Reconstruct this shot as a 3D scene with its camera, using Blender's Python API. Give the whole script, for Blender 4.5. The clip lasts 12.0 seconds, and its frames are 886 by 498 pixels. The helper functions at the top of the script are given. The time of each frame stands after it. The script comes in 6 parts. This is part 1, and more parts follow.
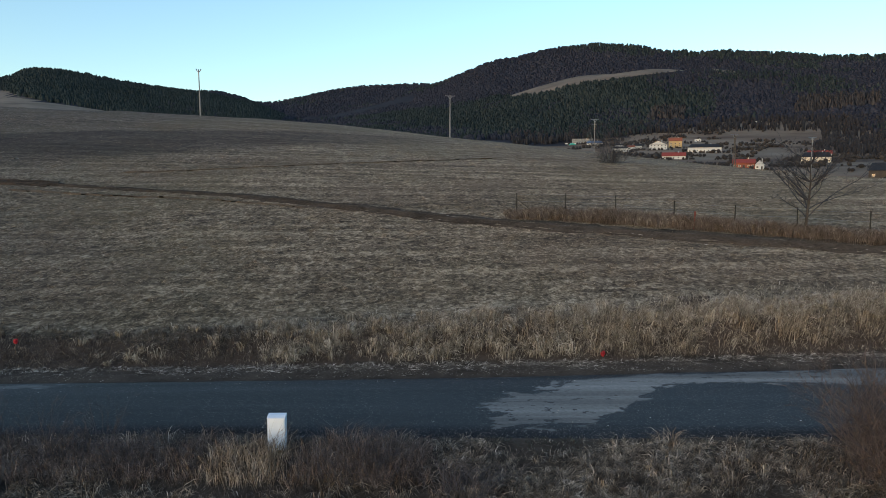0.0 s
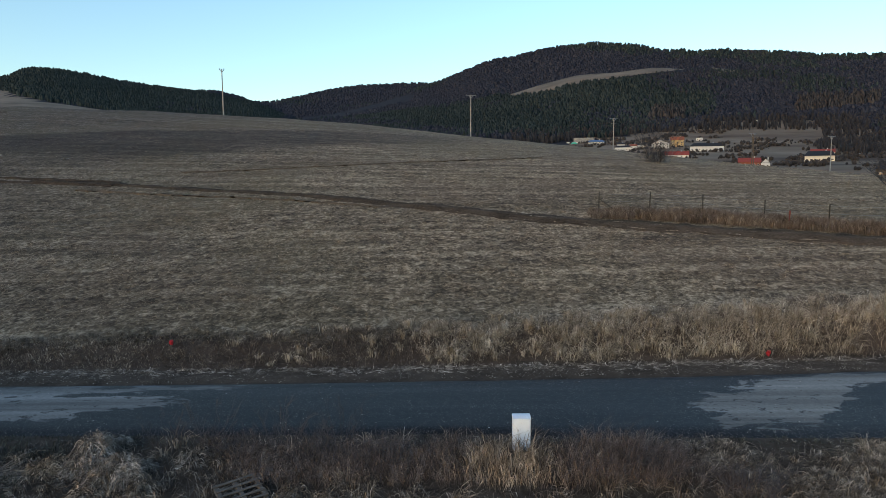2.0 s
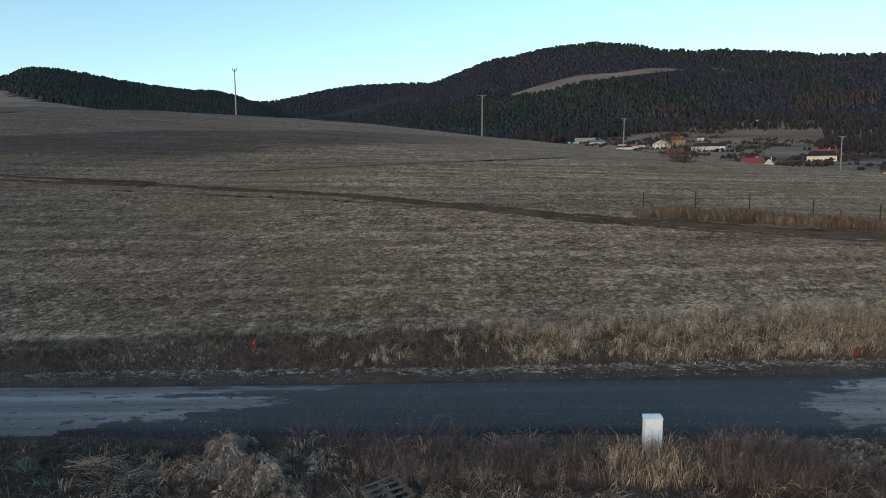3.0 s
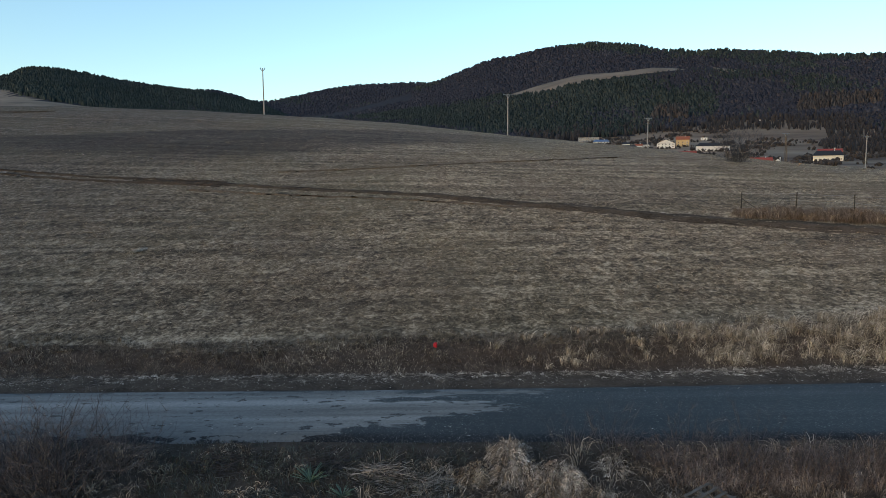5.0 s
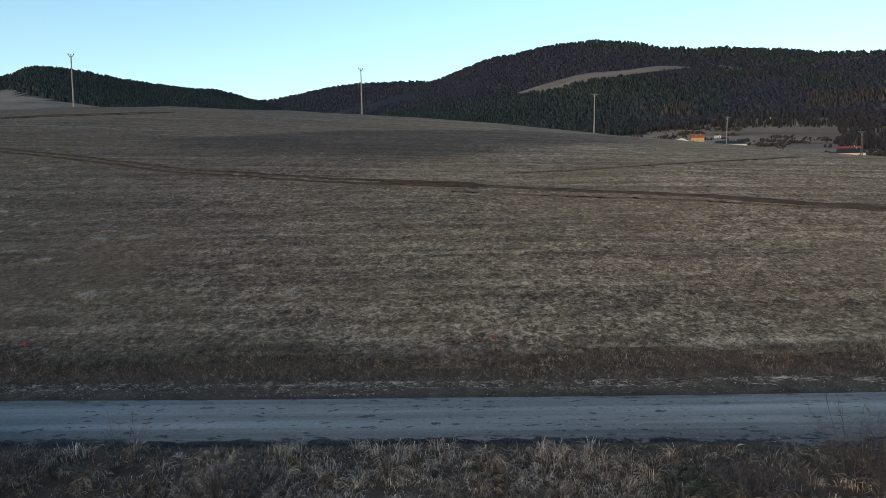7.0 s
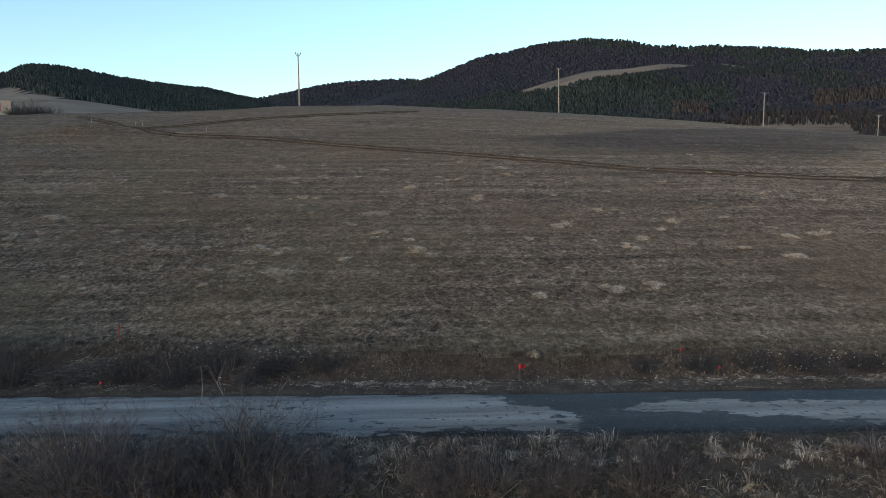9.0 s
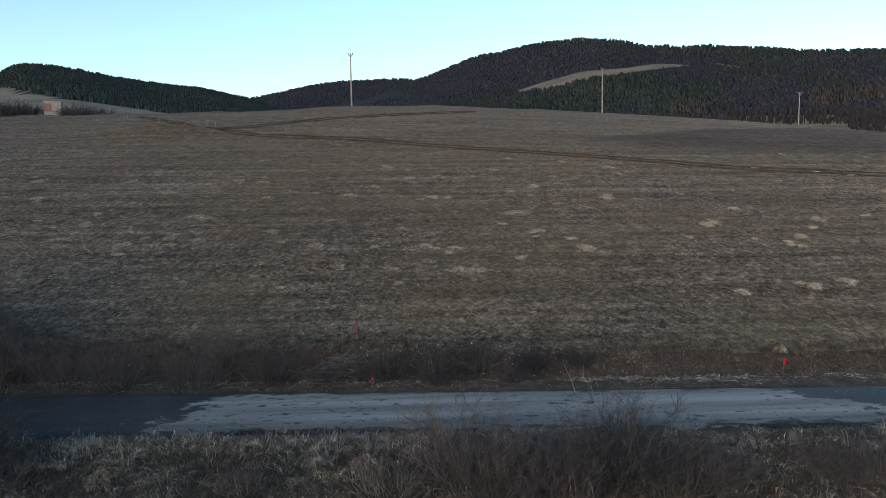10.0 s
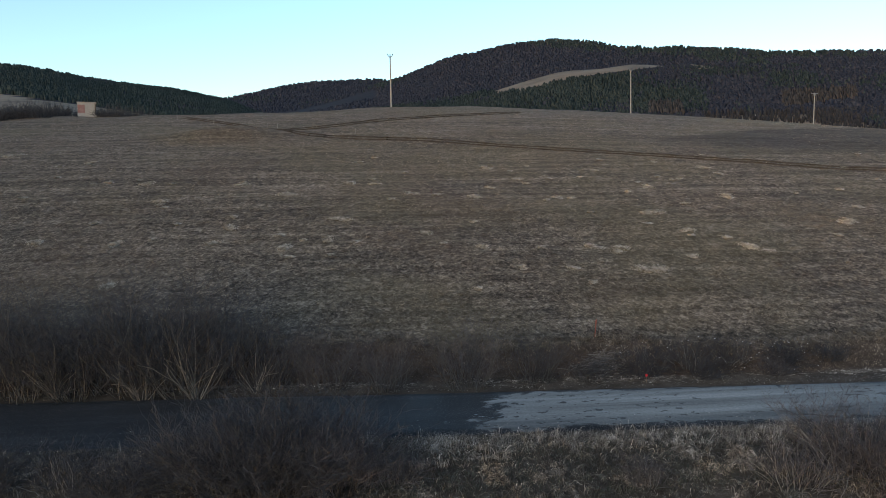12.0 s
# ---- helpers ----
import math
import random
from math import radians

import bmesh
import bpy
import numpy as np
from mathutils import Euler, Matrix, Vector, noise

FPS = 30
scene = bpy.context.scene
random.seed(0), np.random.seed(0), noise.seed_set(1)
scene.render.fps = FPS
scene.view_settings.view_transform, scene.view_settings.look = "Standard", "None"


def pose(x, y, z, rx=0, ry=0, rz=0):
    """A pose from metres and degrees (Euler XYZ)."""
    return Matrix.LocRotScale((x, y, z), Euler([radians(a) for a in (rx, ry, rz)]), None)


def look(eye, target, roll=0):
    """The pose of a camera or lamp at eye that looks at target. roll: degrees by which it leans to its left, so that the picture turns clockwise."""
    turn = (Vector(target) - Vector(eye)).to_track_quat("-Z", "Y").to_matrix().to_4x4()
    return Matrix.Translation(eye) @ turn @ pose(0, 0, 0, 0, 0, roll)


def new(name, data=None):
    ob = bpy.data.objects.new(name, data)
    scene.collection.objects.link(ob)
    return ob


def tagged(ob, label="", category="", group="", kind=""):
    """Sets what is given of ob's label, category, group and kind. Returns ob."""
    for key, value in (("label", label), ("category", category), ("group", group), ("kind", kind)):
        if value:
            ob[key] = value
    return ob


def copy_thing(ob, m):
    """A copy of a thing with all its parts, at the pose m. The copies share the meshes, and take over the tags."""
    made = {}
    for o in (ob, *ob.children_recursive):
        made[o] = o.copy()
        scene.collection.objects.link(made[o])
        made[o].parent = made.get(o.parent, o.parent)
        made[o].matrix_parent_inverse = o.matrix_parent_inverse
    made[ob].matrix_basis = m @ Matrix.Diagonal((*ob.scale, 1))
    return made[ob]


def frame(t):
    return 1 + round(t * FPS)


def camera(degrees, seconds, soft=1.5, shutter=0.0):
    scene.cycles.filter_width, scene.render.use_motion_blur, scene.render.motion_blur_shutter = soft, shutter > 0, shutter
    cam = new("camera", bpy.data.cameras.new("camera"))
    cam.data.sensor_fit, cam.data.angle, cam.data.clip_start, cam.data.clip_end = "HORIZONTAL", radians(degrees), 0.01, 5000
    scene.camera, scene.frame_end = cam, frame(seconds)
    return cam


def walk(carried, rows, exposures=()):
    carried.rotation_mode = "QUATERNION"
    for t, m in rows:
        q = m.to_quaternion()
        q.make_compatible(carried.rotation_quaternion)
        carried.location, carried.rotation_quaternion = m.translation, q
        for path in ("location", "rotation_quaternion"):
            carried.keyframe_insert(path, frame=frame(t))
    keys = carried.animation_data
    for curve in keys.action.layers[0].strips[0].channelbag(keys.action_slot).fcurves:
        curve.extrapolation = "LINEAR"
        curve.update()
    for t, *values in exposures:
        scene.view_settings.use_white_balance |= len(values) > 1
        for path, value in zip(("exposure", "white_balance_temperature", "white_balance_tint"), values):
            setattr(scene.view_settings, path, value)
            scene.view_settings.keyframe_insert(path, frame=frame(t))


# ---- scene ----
cam = camera(66.0, 12.0, soft=0.55)
PATH = [
    (0, (8.92, 2.648, 7.284), (8.828, 4.638, 7.101), 0.1),
    (0.5, (7.366, 2.616, 7.269), (7.277, 4.606, 7.086), 0.0),
    (1, (5.852, 2.565, 7.269), (5.764, 4.554, 7.086), -0.0),
    (1.5, (4.308, 2.477, 7.299), (4.221, 4.466, 7.114), 0.0),
    (2, (2.675, 2.369, 7.312), (2.591, 4.358, 7.127), -0.0),
    (2.5, (1.062, 2.446, 7.267), (0.98, 4.436, 7.083), -0.0),
    (3, (-0.68, 2.258, 7.31), (-0.76, 4.248, 7.125), 0.0),
    (4.8, (-7.027, 2.53, 7.317), (-7.103, 4.52, 7.129), -0.0),
    (5, (-7.856, 2.419, 7.311), (-7.931, 4.409, 7.125), 0.0),
    (5.5, (-9.926, 2.164, 7.363), (-9.999, 4.154, 7.176), -0.0),
    (6, (-12.169, 2.059, 7.369), (-12.241, 4.049, 7.182), -0.0),
    (6.5, (-21.693, 1.657, 7.434), (-21.765, 3.646, 7.245), -0.1),
    (7, (-31.797, 1.126, 7.578), (-31.861, 3.116, 7.388), -0.2),
    (7.5, (-43.545, 0.51, 7.631), (-43.597, 2.5, 7.439), -0.3),
    (7.7, (-48.616, 0.621, 7.579), (-48.664, 2.611, 7.387), -0.3),
    (9.3, (-90.131, -2.197, 7.875), (-90.139, -0.206, 7.678), -0.4),
    (9.5, (-91.641, -2.289, 7.895), (-91.645, -0.299, 7.698), -0.5),
    (10, (-95.22, -2.39, 7.912), (-95.211, -0.4, 7.715), -0.5),
    (10.5, (-98.828, -2.55, 7.965), (-98.807, -0.56, 7.769), -0.6),
    (11, (-102.378, -2.642, 7.972), (-102.345, -0.652, 7.776), -0.7),
    (11.5, (-105.93, -2.816, 8.061), (-105.874, -0.826, 7.865), -0.7),
    (12, (-109.419, -2.738, 8.112), (-109.332, -0.749, 7.915), -0.8),
]
EXPOSURE, KELVIN, TINT = 2.2, 7900, 13
SKY, SUN_EL, SUN_AZ = 0.12, 5.0, 215.0
POLES = [(-113.5, 143.4, 34.4, 24.3, 18, "fork", -0.2), (-56.0, 163.4, 34.3, 24.4, 18, "fork", -0.7), (2.3, 184.5, 31.0, 20.4, 18, "cross", 0.0),
         (42.8, 200.2, 26.3, 13.4, 18, "double", 0.0),
         (101.0, 195.4, 20.8, 4.0, 18, "cross", 0.0), (84.2, 206.6, 22.4, 5.0, 18, "frame", 0.0)]
# gap rows and speed change
def _mid(a, b, w):
    return tuple(p + (q - p) * w for p, q in zip(a, b))


EXTRA = []
for t, w, a, b in ((8.2, 0.308, 7.7, 9.3), (8.7, 0.624, 7.7, 9.3), (9.1, 0.879, 7.7, 9.3), (9.2, 0.942, 7.7, 9.3),
                   (5.9, 0.80, 5.5, 6), (6.1, 0.19, 6, 6.5)):
    ra, rb = [next(r for r in PATH if r[0] == s) for s in (a, b)]
    EXTRA.append((t, _mid(ra[1], rb[1], w), _mid(ra[2], rb[2], w), ra[3] + (rb[3] - ra[3]) * w))
ROWS = sorted(PATH + EXTRA)
walk(cam, [(t, look(eye, target, roll)) for t, eye, target, roll in ROWS], exposures=[(0.0, EXPOSURE - 0.03, KELVIN, TINT), (7.7, EXPOSURE - 0.03, KELVIN, TINT), (9.3, EXPOSURE + 0.09, KELVIN + 150, TINT), (12.0, EXPOSURE + 0.15, KELVIN + 150, TINT)])

# ---------------------------------------------------------------- light
world = bpy.data.worlds.new("dusk_sky")
scene.world = world
world.use_nodes = True
wn = world.node_tree.nodes
sky = wn.new("ShaderNodeTexSky")
sky.sky_type = "NISHITA"
sky.sun_disc = False
sky.sun_elevation, sky.sun_rotation = radians(SUN_EL), radians(SUN_AZ)
sky.air_density, sky.dust_density, sky.ozone_density = 1.0, 0.3, 3.0
wn["Background"].inputs["Strength"].default_value = SKY
world.node_tree.links.new(sky.outputs["Color"], wn["Background"].inputs["Color"])
lamp = new("sun", bpy.data.lights.new("sun", "SUN"))
lamp.data.energy, lamp.data.angle, lamp.data.color = 0.29, radians(40), (1.0, 0.90, 0.79)
a, e = radians(SUN_AZ), radians(max(SUN_EL, 18))
lamp.matrix_world = look((0, 0, 60), (-math.sin(a) * math.cos(e), -math.cos(a) * math.cos(e), 60 - math.sin(e)))
lamp.location = (0, 0, 60)


# ---------------------------------------------------------------- material helpers
def nodes_of(name, rough=0.9, spec=0.3):
    m = bpy.data.materials.new(name)
    m.use_nodes = True
    t = m.node_tree
    b = t.nodes["Principled BSDF"]
    b.inputs["Roughness"].default_value = rough
    b.inputs["Specular IOR Level"].default_value = spec
    return m, t, b


def put(t, kind, **values):
    n = t.nodes.new(kind)
    for k, v in values.items():
        n.inputs[k.replace("_", " ")].default_value = v
    return n


def ramp(t, fac, stops):
    n = t.nodes.new("ShaderNodeValToRGB")
    el = n.color_ramp.elements
    while len(el) < len(stops):
        el.new(0.5)
    for s, (p, c) in zip(el, stops):
        s.position, s.color = p, (*c, 1) if len(c) == 3 else c
    t.links.new(fac, n.inputs["Fac"])
    return n.outputs["Color"]


def mapped(t, scale=(1, 1, 1), source="Object"):
    co = t.nodes.new("ShaderNodeTexCoord")
    mp = t.nodes.new("ShaderNodeMapping")
    mp.inputs["Scale"].default_value = scale
    t.links.new(co.outputs[source], mp.inputs["Vector"])
    return mp.outputs["Vector"]


def noise_of(t, vec, scale, detail=4.0, rough=0.55, distort=0.0):
    n = put(t, "ShaderNodeTexNoise", Scale=scale, Detail=detail, Roughness=rough, Distortion=distort)
    if vec:
        t.links.new(vec, n.inputs["Vector"])
    return n.outputs["Fac"]


def mix(t, fac, a, b, mode="MIX"):
    n = t.nodes.new("ShaderNodeMix")
    n.data_type, n.blend_type = "RGBA", mode
    for sock, v in ((n.inputs[0], fac), (n.inputs[6], a), (n.inputs[7], b)):
        if isinstance(v, (int, float)):
            sock.default_value = v
        elif isinstance(v, tuple):
            sock.default_value = (*v, 1)
        else:
            t.links.new(v, sock)
    return n.outputs[2]


def maths(t, op, a, b=0.0):
    n = t.nodes.new("ShaderNodeMath")
    n.operation = op
    for sock, v in zip(n.inputs, (a, b)):
        if isinstance(v, (int, float)):
            sock.default_value = v
        else:
            t.links.new(v, sock)
    return n.outputs[0]


def relief(t, b, height, strength=0.4, distance=0.05):
    n = put(t, "ShaderNodeBump", Strength=strength, Distance=distance)
    t.links.new(height, n.inputs["Height"])
    t.links.new(n.outputs["Normal"], b.inputs["Normal"])


def worn(name, low, high, scale=6.0, rough=0.85, spec=0.3, metal=0.0, bump=0.3, stretch=(1, 1, 1), island=0.0, objects=0.0):
    """Two-scale mottled surface between two colours; island or objects: how much pieces differ."""
    m, t, b = nodes_of(name, rough, spec)
    b.inputs["Metallic"].default_value = metal
    v = mapped(t, stretch)
    fine, wide = noise_of(t, v, scale * 5, 3), noise_of(t, v, scale * 0.6, 4)
    f = maths(t, "ADD", maths(t, "MULTIPLY", fine, 0.45), maths(t, "MULTIPLY", wide, 0.55))
    if island:
        g = t.nodes.new("ShaderNodeNewGeometry").outputs["Random Per Island"]
        f = maths(t, "ADD", maths(t, "MULTIPLY", f, 1 - island), maths(t, "MULTIPLY", g, island))
    if objects:
        g = t.nodes.new("ShaderNodeObjectInfo").outputs["Random"]
        f = maths(t, "ADD", maths(t, "MULTIPLY", f, 1 - objects), maths(t, "MULTIPLY", g, objects))
    lo, hi = (0.3, 0.7) if not (island or objects) else (0.15, 0.85)
    t.links.new(ramp(t, f, [(lo, low), (hi, high)]), b.inputs["Base Color"])
    if bump:
        relief(t, b, fine, bump, 0.02)
    return m


def bleached(c):
    """Dead winter growth: bleached towards grey."""
    g = 0.4 * c[0] + 0.45 * c[1] + 0.15 * c[2]
    return tuple(0.72 * v + 0.28 * g for v in c)


def blades_material(name, stops, rough=0.8):
    """Stalks that differ one from another, in drifts some metres wide."""
    m, t, b = nodes_of(name, rough, 0.2)
    g = t.nodes.new("ShaderNodeNewGeometry").outputs["Random Per Island"]
    v = mapped(t)
    drift = noise_of(t, v, 0.5, 4)
    clump = maths(t, "MULTIPLY", maths(t, "SUBTRACT", noise_of(t, mapped(t, (1, 1, 0.3)), 3.6, 3, 0.62), 0.435), 1.5)
    f = maths(t, "ADD", maths(t, "ADD", maths(t, "MULTIPLY", g, 0.45), maths(t, "MULTIPLY", drift, 0.4)), clump)
    t.links.new(ramp(t, f, [(q, bleached(c)) for q, c in stops]), b.inputs["Base Color"])
    b.inputs["Diffuse Roughness"].default_value = 1.0
    return m


# ---------------------------------------------------------------- mesh helpers
def raw_mesh(name, verts, faces, smooth=False):
    """A mesh from arrays: verts n x 3, faces m x k."""
    verts, faces = np.asarray(verts, np.float32), np.asarray(faces, np.int32)
    me = bpy.data.meshes.new(name)
    n, k = faces.shape
    me.vertices.add(len(verts))
    me.vertices.foreach_set("co", verts.ravel())
    me.loops.add(n * k)
    me.loops.foreach_set("vertex_index", faces.ravel())
    me.polygons.add(n)
    me.polygons.foreach_set("loop_start", np.arange(0, n * k, k, dtype=np.int32))
    if smooth:
        me.polygons.foreach_set("use_smooth", np.ones(n, bool))
    me.update(calc_edges=True)
    return me


def holds(name, me, material, parent=None, label="", m=None):
    if material and not me.materials:
        me.materials.append(material)
    ob = new(name, me)
    if parent:
        ob.parent = parent
    if m:
        ob.matrix_basis = m
    if label:
        tagged(ob, label)
    return ob


def part(name, bm, material, parent=None, label="", m=None):
    me = bpy.data.meshes.new(name)
    bm.to_mesh(me)
    bm.free()
    return holds(name, me, material, parent, label, m)


def box(bm, x0, x1, y0, y1, z0, z1, bevel=0.0):
    made = bmesh.ops.create_cube(bm, size=1.0)["verts"]
    for v in made:
        v.co = Vector(((x0 + x1) / 2 + v.co.x * (x1 - x0), (y0 + y1) / 2 + v.co.y * (y1 - y0), (z0 + z1) / 2 + v.co.z * (z1 - z0)))
    if bevel:
        edges = list({e for v in made for e in v.link_edges})
        bmesh.ops.bevel(bm, geom=edges, offset=bevel, segments=2, affect="EDGES", profile=0.5)
    return bm


def rod(bm, a, b, r0, r1, sides=8):
    a, b = Vector(a), Vector(b)
    d = b - a
    made = bmesh.ops.create_cone(bm, cap_ends=True, segments=sides, radius1=r0, radius2=r1, depth=d.length)["verts"]
    turn = d.to_track_quat("Z", "Y").to_matrix().to_4x4()
    bmesh.ops.transform(bm, matrix=Matrix.Translation((a + b) / 2) @ turn, verts=made)
    return bm


def boxed(*size, bevel=0.0):
    return box(bmesh.new(), *size, bevel=bevel)


def rodded(a, b, r0, r1, sides=8):
    return rod(bmesh.new(), a, b, r0, r1, sides)


def tubes(lines, sides=3):
    """Tapered tubes along polylines of (points n x 3, radii n): verts and quads."""
    vs, fs, base = [], [], 0
    ring = np.arange(sides) * 2 * np.pi / sides
    for pts, rad in lines:
        pts = np.asarray(pts, float)
        d = np.gradient(pts, axis=0)
        d /= np.linalg.norm(d, axis=1, keepdims=True) + 1e-9
        ref = np.where(np.abs(d[:, 2:3]) > 0.9, [[1.0, 0, 0]], [[0, 0, 1.0]])
        u = np.cross(d, ref)
        u /= np.linalg.norm(u, axis=1, keepdims=True) + 1e-9
        w = np.cross(d, u)
        r = np.asarray(rad)[:, None, None]
        v = pts[:, None] + r * (np.cos(ring)[None, :, None] * u[:, None] + np.sin(ring)[None, :, None] * w[:, None])
        n = len(pts)
        vs.append(v.reshape(-1, 3))
        i, j = np.meshgrid(np.arange(n - 1), np.arange(sides), indexing="ij")
        k = (j + 1) % sides
        fs.append((base + np.stack([i * sides + j, i * sides + k, (i + 1) * sides + k, (i + 1) * sides + j], -1)).reshape(-1, 4))
        base += n * sides
    return np.concatenate(vs), np.concatenate(fs)


def strips(lines, r):
    """Fine twigs: one narrow tapering strip along each polyline, turned at random."""
    vs, fs, base = [], [], 0
    for pts, rad in lines:
        pts = np.asarray(pts, float)
        d = np.gradient(pts, axis=0)
        side = np.cross(d, r.normal(0, 1, 3))
        side /= np.linalg.norm(side, axis=1, keepdims=True) + 1e-9
        n = len(pts)
        w = np.asarray(rad)[:, None] * 1.15
        vs.append(np.stack([pts - side * w, pts + side * w], 1).reshape(-1, 3))
        k = base + 2 * np.arange(n - 1)
        fs.append(np.stack([k, k + 1, k + 3, k + 2], -1))
        base += 2 * n
    return np.concatenate(vs), np.concatenate(fs)


# ---------------------------------------------------------------- lie of the land
def ease(a, b, v):
    s = np.clip((np.asarray(v, float) - a) / (b - a), 0, 1)
    return s * s * (3 - 2 * s)


def road_z(x):
    return 0.58 + 0.0225 * np.clip(x, -220, 160)


def eased_line(x, xs, ys):
    return sum(np.interp(np.asarray(x, float) + o, xs, ys) for o in (-9, -4.5, 0, 4.5, 9)) / 5


def road_near(x):
    return eased_line(x, (-220, -124, -103, -79, -55, -34, 0, 20, 160), (27.2, 23.8, 23.0, 21.7, 21.1, 20.7, 20.1, 19.6, 19.0))


def road_far(x):
    return eased_line(x, (-220, -124, -103, -79, -55, -34, 0, 17, 160), (36.5, 30.4, 28.4, 26.8, 26.1, 25.4, 25.3, 26.1, 38.0))


def crest_y(x):
    return 182.5 + 0.335 * np.clip(x, -260, 120)


def slope_z(x, y):
    u, v = np.clip(x, -190, 95) / 100, (y - 30) / 100
    return (1.39 + 3.36 * u + 16.34 * v - 11.38 * u * v + 1.72 * v * v + 0.84 * u * u - 3.27 * u * u * v + 0.9 * u * v * v - 2.69 * v ** 3)


# far ridges, each by bearing and height angle seen from (-45, 0, 8), with its distance
LEFT_HILL = ((-60, -38, -33.8, -33.1, -32.4, -31.7, -30.3, -28.1, -26.6, -24.6, -22.7, -21.0, -19.7, -17.7, -16.4, -12, -8),
             (6.8, 7.0, 7.45, 7.7, 8.17, 8.27, 8.31, 8.07, 7.8, 7.59, 7.4, 7.26, 7.15, 6.75, 6.55, 4.8, 3.2))
BACK_HILL = ((-40, -24, -20.8, -19.8, -19.0, -18.1, -17.0, -13, -8),
             (6.9, 7.1, 7.35, 7.35, 7.2, 6.98, 6.6, 5.6, 4.6))
MID_HILL = ((-30, -20, -17.1, -16.0, -15.1, -13.8, -12.0, -10.2, -8.4, -6.5, -4.7, -2.8, 0, 6),
             (6.1, 6.4, 6.65, 6.64, 6.78, 7.1, 7.52, 7.91, 8.15, 8.22, 8.36, 8.32, 8.0, 7.1))
MAIN_HILL = ((-16, -8, -2.7, -0.8, 0.2, 2.0, 3.2, 4.4, 5.7, 7.7, 10.6, 13.7, 15.4, 16.6, 18.3, 20.3, 22.3, 24.6, 27.0, 29.0, 31.0, 40, 60),
             (4.54, 6.64, 8.21, 8.87, 9.29, 9.99, 10.26, 10.38, 10.69, 11.02, 11.19, 10.91, 10.49, 10.31, 10.11, 10.16, 9.86, 9.63, 9.21, 9.06, 8.91, 8.11, 7.11))
FOOTHILL = ((-20, -11.6, -7.0, -2.4, 2.3, 5.2, 6.8, 8.2, 9.2, 10.5, 11.4, 12.8, 14.9, 17.0, 19.0, 20.5, 23.7, 27.4, 31.4, 40, 60),
            (4.6, 5.2, 5.5, 6.2, 6.8, 7.62, 8.06, 8.38, 8.58, 8.80, 8.9, 9.02, 9.1, 9.07, 9.0, 8.85, 8.45, 7.65, 7.05, 6.2, 5.0))


def ridge_z(az, r, line, far, near, low, power, fall):
    """One ridge: the slope up to its crest and the drop behind it."""
    top = sum(np.interp(az + o, *line) for o in (-0.25, 0.0, 0.25)) / 3
    s = np.clip((r - near) / (far - near), 0, 1)
    el = low + (top - low) * s ** power
    z = 8 + np.minimum(r, far) * np.tan(np.radians(el)) - np.maximum(r - far, 0) * fall
    return np.where(r < near, -50.0, z)


def hill_z(x, y):
    dx, dy = x + 45, np.maximum(y, 1.0)
    r, az = np.hypot(dx, dy), np.degrees(np.arctan2(dx, dy))
    low = np.interp(az, (-30, -10, 0, 8, 16, 30), (3.2, 3.0, 2.1, 1.4, 1.05, 0.95))
    z = ridge_z(az, r, FOOTHILL, 1650, 420, low, np.interp(az, (-5, 8), (0.9, 1.5)), 0.16)
    z = np.maximum(z, ridge_z(az, r, LEFT_HILL, 2100, 420, low, 0.75, 0.25))
    for line, far, near in ((BACK_HILL, 3800, 2200), (MID_HILL, 4500, 2400), (MAIN_HILL, 3350, 1750)):
        z = np.maximum(z, ridge_z(az, r, line, far, near, 4.0, 0.8, 0.3))
    return z


def land_z(x, y):
    x, y = np.asarray(x, float), np.asarray(y, float)
    yc = crest_y(x)
    over = np.maximum(y - yc, 0)
    near = slope_z(x, np.minimum(y, yc)) - np.minimum(0.0009 * over ** 2, 0.09 * over)
    near = near - np.interp(x, (-135, -118, -108, -90, -56, -25, 0, 30, 55, 90), (0.9, 0.3, 0.0, 0.15, 0.5, 0.5, 0.9, 0.85, 1.25, 1.5)) * ease(70, np.interp(x, (0, 60), (135, 112)), y)
    s = y - road_far(x)
    z = road_z(x) + 0.04 + (near - road_z(x) - 0.04) * ease(1.5, 3.5, s)
    front = road_near(x) - y
    z = np.where(s < 1.5, road_z(x) + 0.02, z)
    z = z - 0.08 * ((s < 0) & (front < 0))
    z = np.where(front > 0, road_z(x) + 0.02 - 0.10 * np.maximum(front - 0.4, 0), z)
    r = np.hypot(x + 45, y)
    w = ease(290, 560, r) * (y > 60)
    return z * (1 - w) + hill_z(x, y) * w


def stretched(a, b, step, low, high, grow=1.12):
    """Even steps from a to b, then growing steps out to low and high."""
    mid = list(np.arange(a, b + step / 2, step))
    up, s = [], step
    while (up or mid)[-1] < high:
        s = min(s * grow, 40)
        up.append((up or mid)[-1] + s)
    down, s = [], step
    while (down or [a])[-1] > low:
        s = min(s * grow, 40)
        down.append((down or [a])[-1] - s)
    return np.array(down[::-1] + mid + up)


def sheet(xs, ys, zfun):
    X, Y = np.meshgrid(xs, ys, indexing="xy")
    Z = zfun(X, Y)
    nx, ny = len(xs), len(ys)
    i, j = np.meshgrid(np.arange(nx - 1), np.arange(ny - 1), indexing="xy")
    q = j * nx + i
    return np.stack([X, Y, Z], -1).reshape(-1, 3), np.stack([q, q + 1, q + nx + 1, q + nx], -1).reshape(-1, 4)


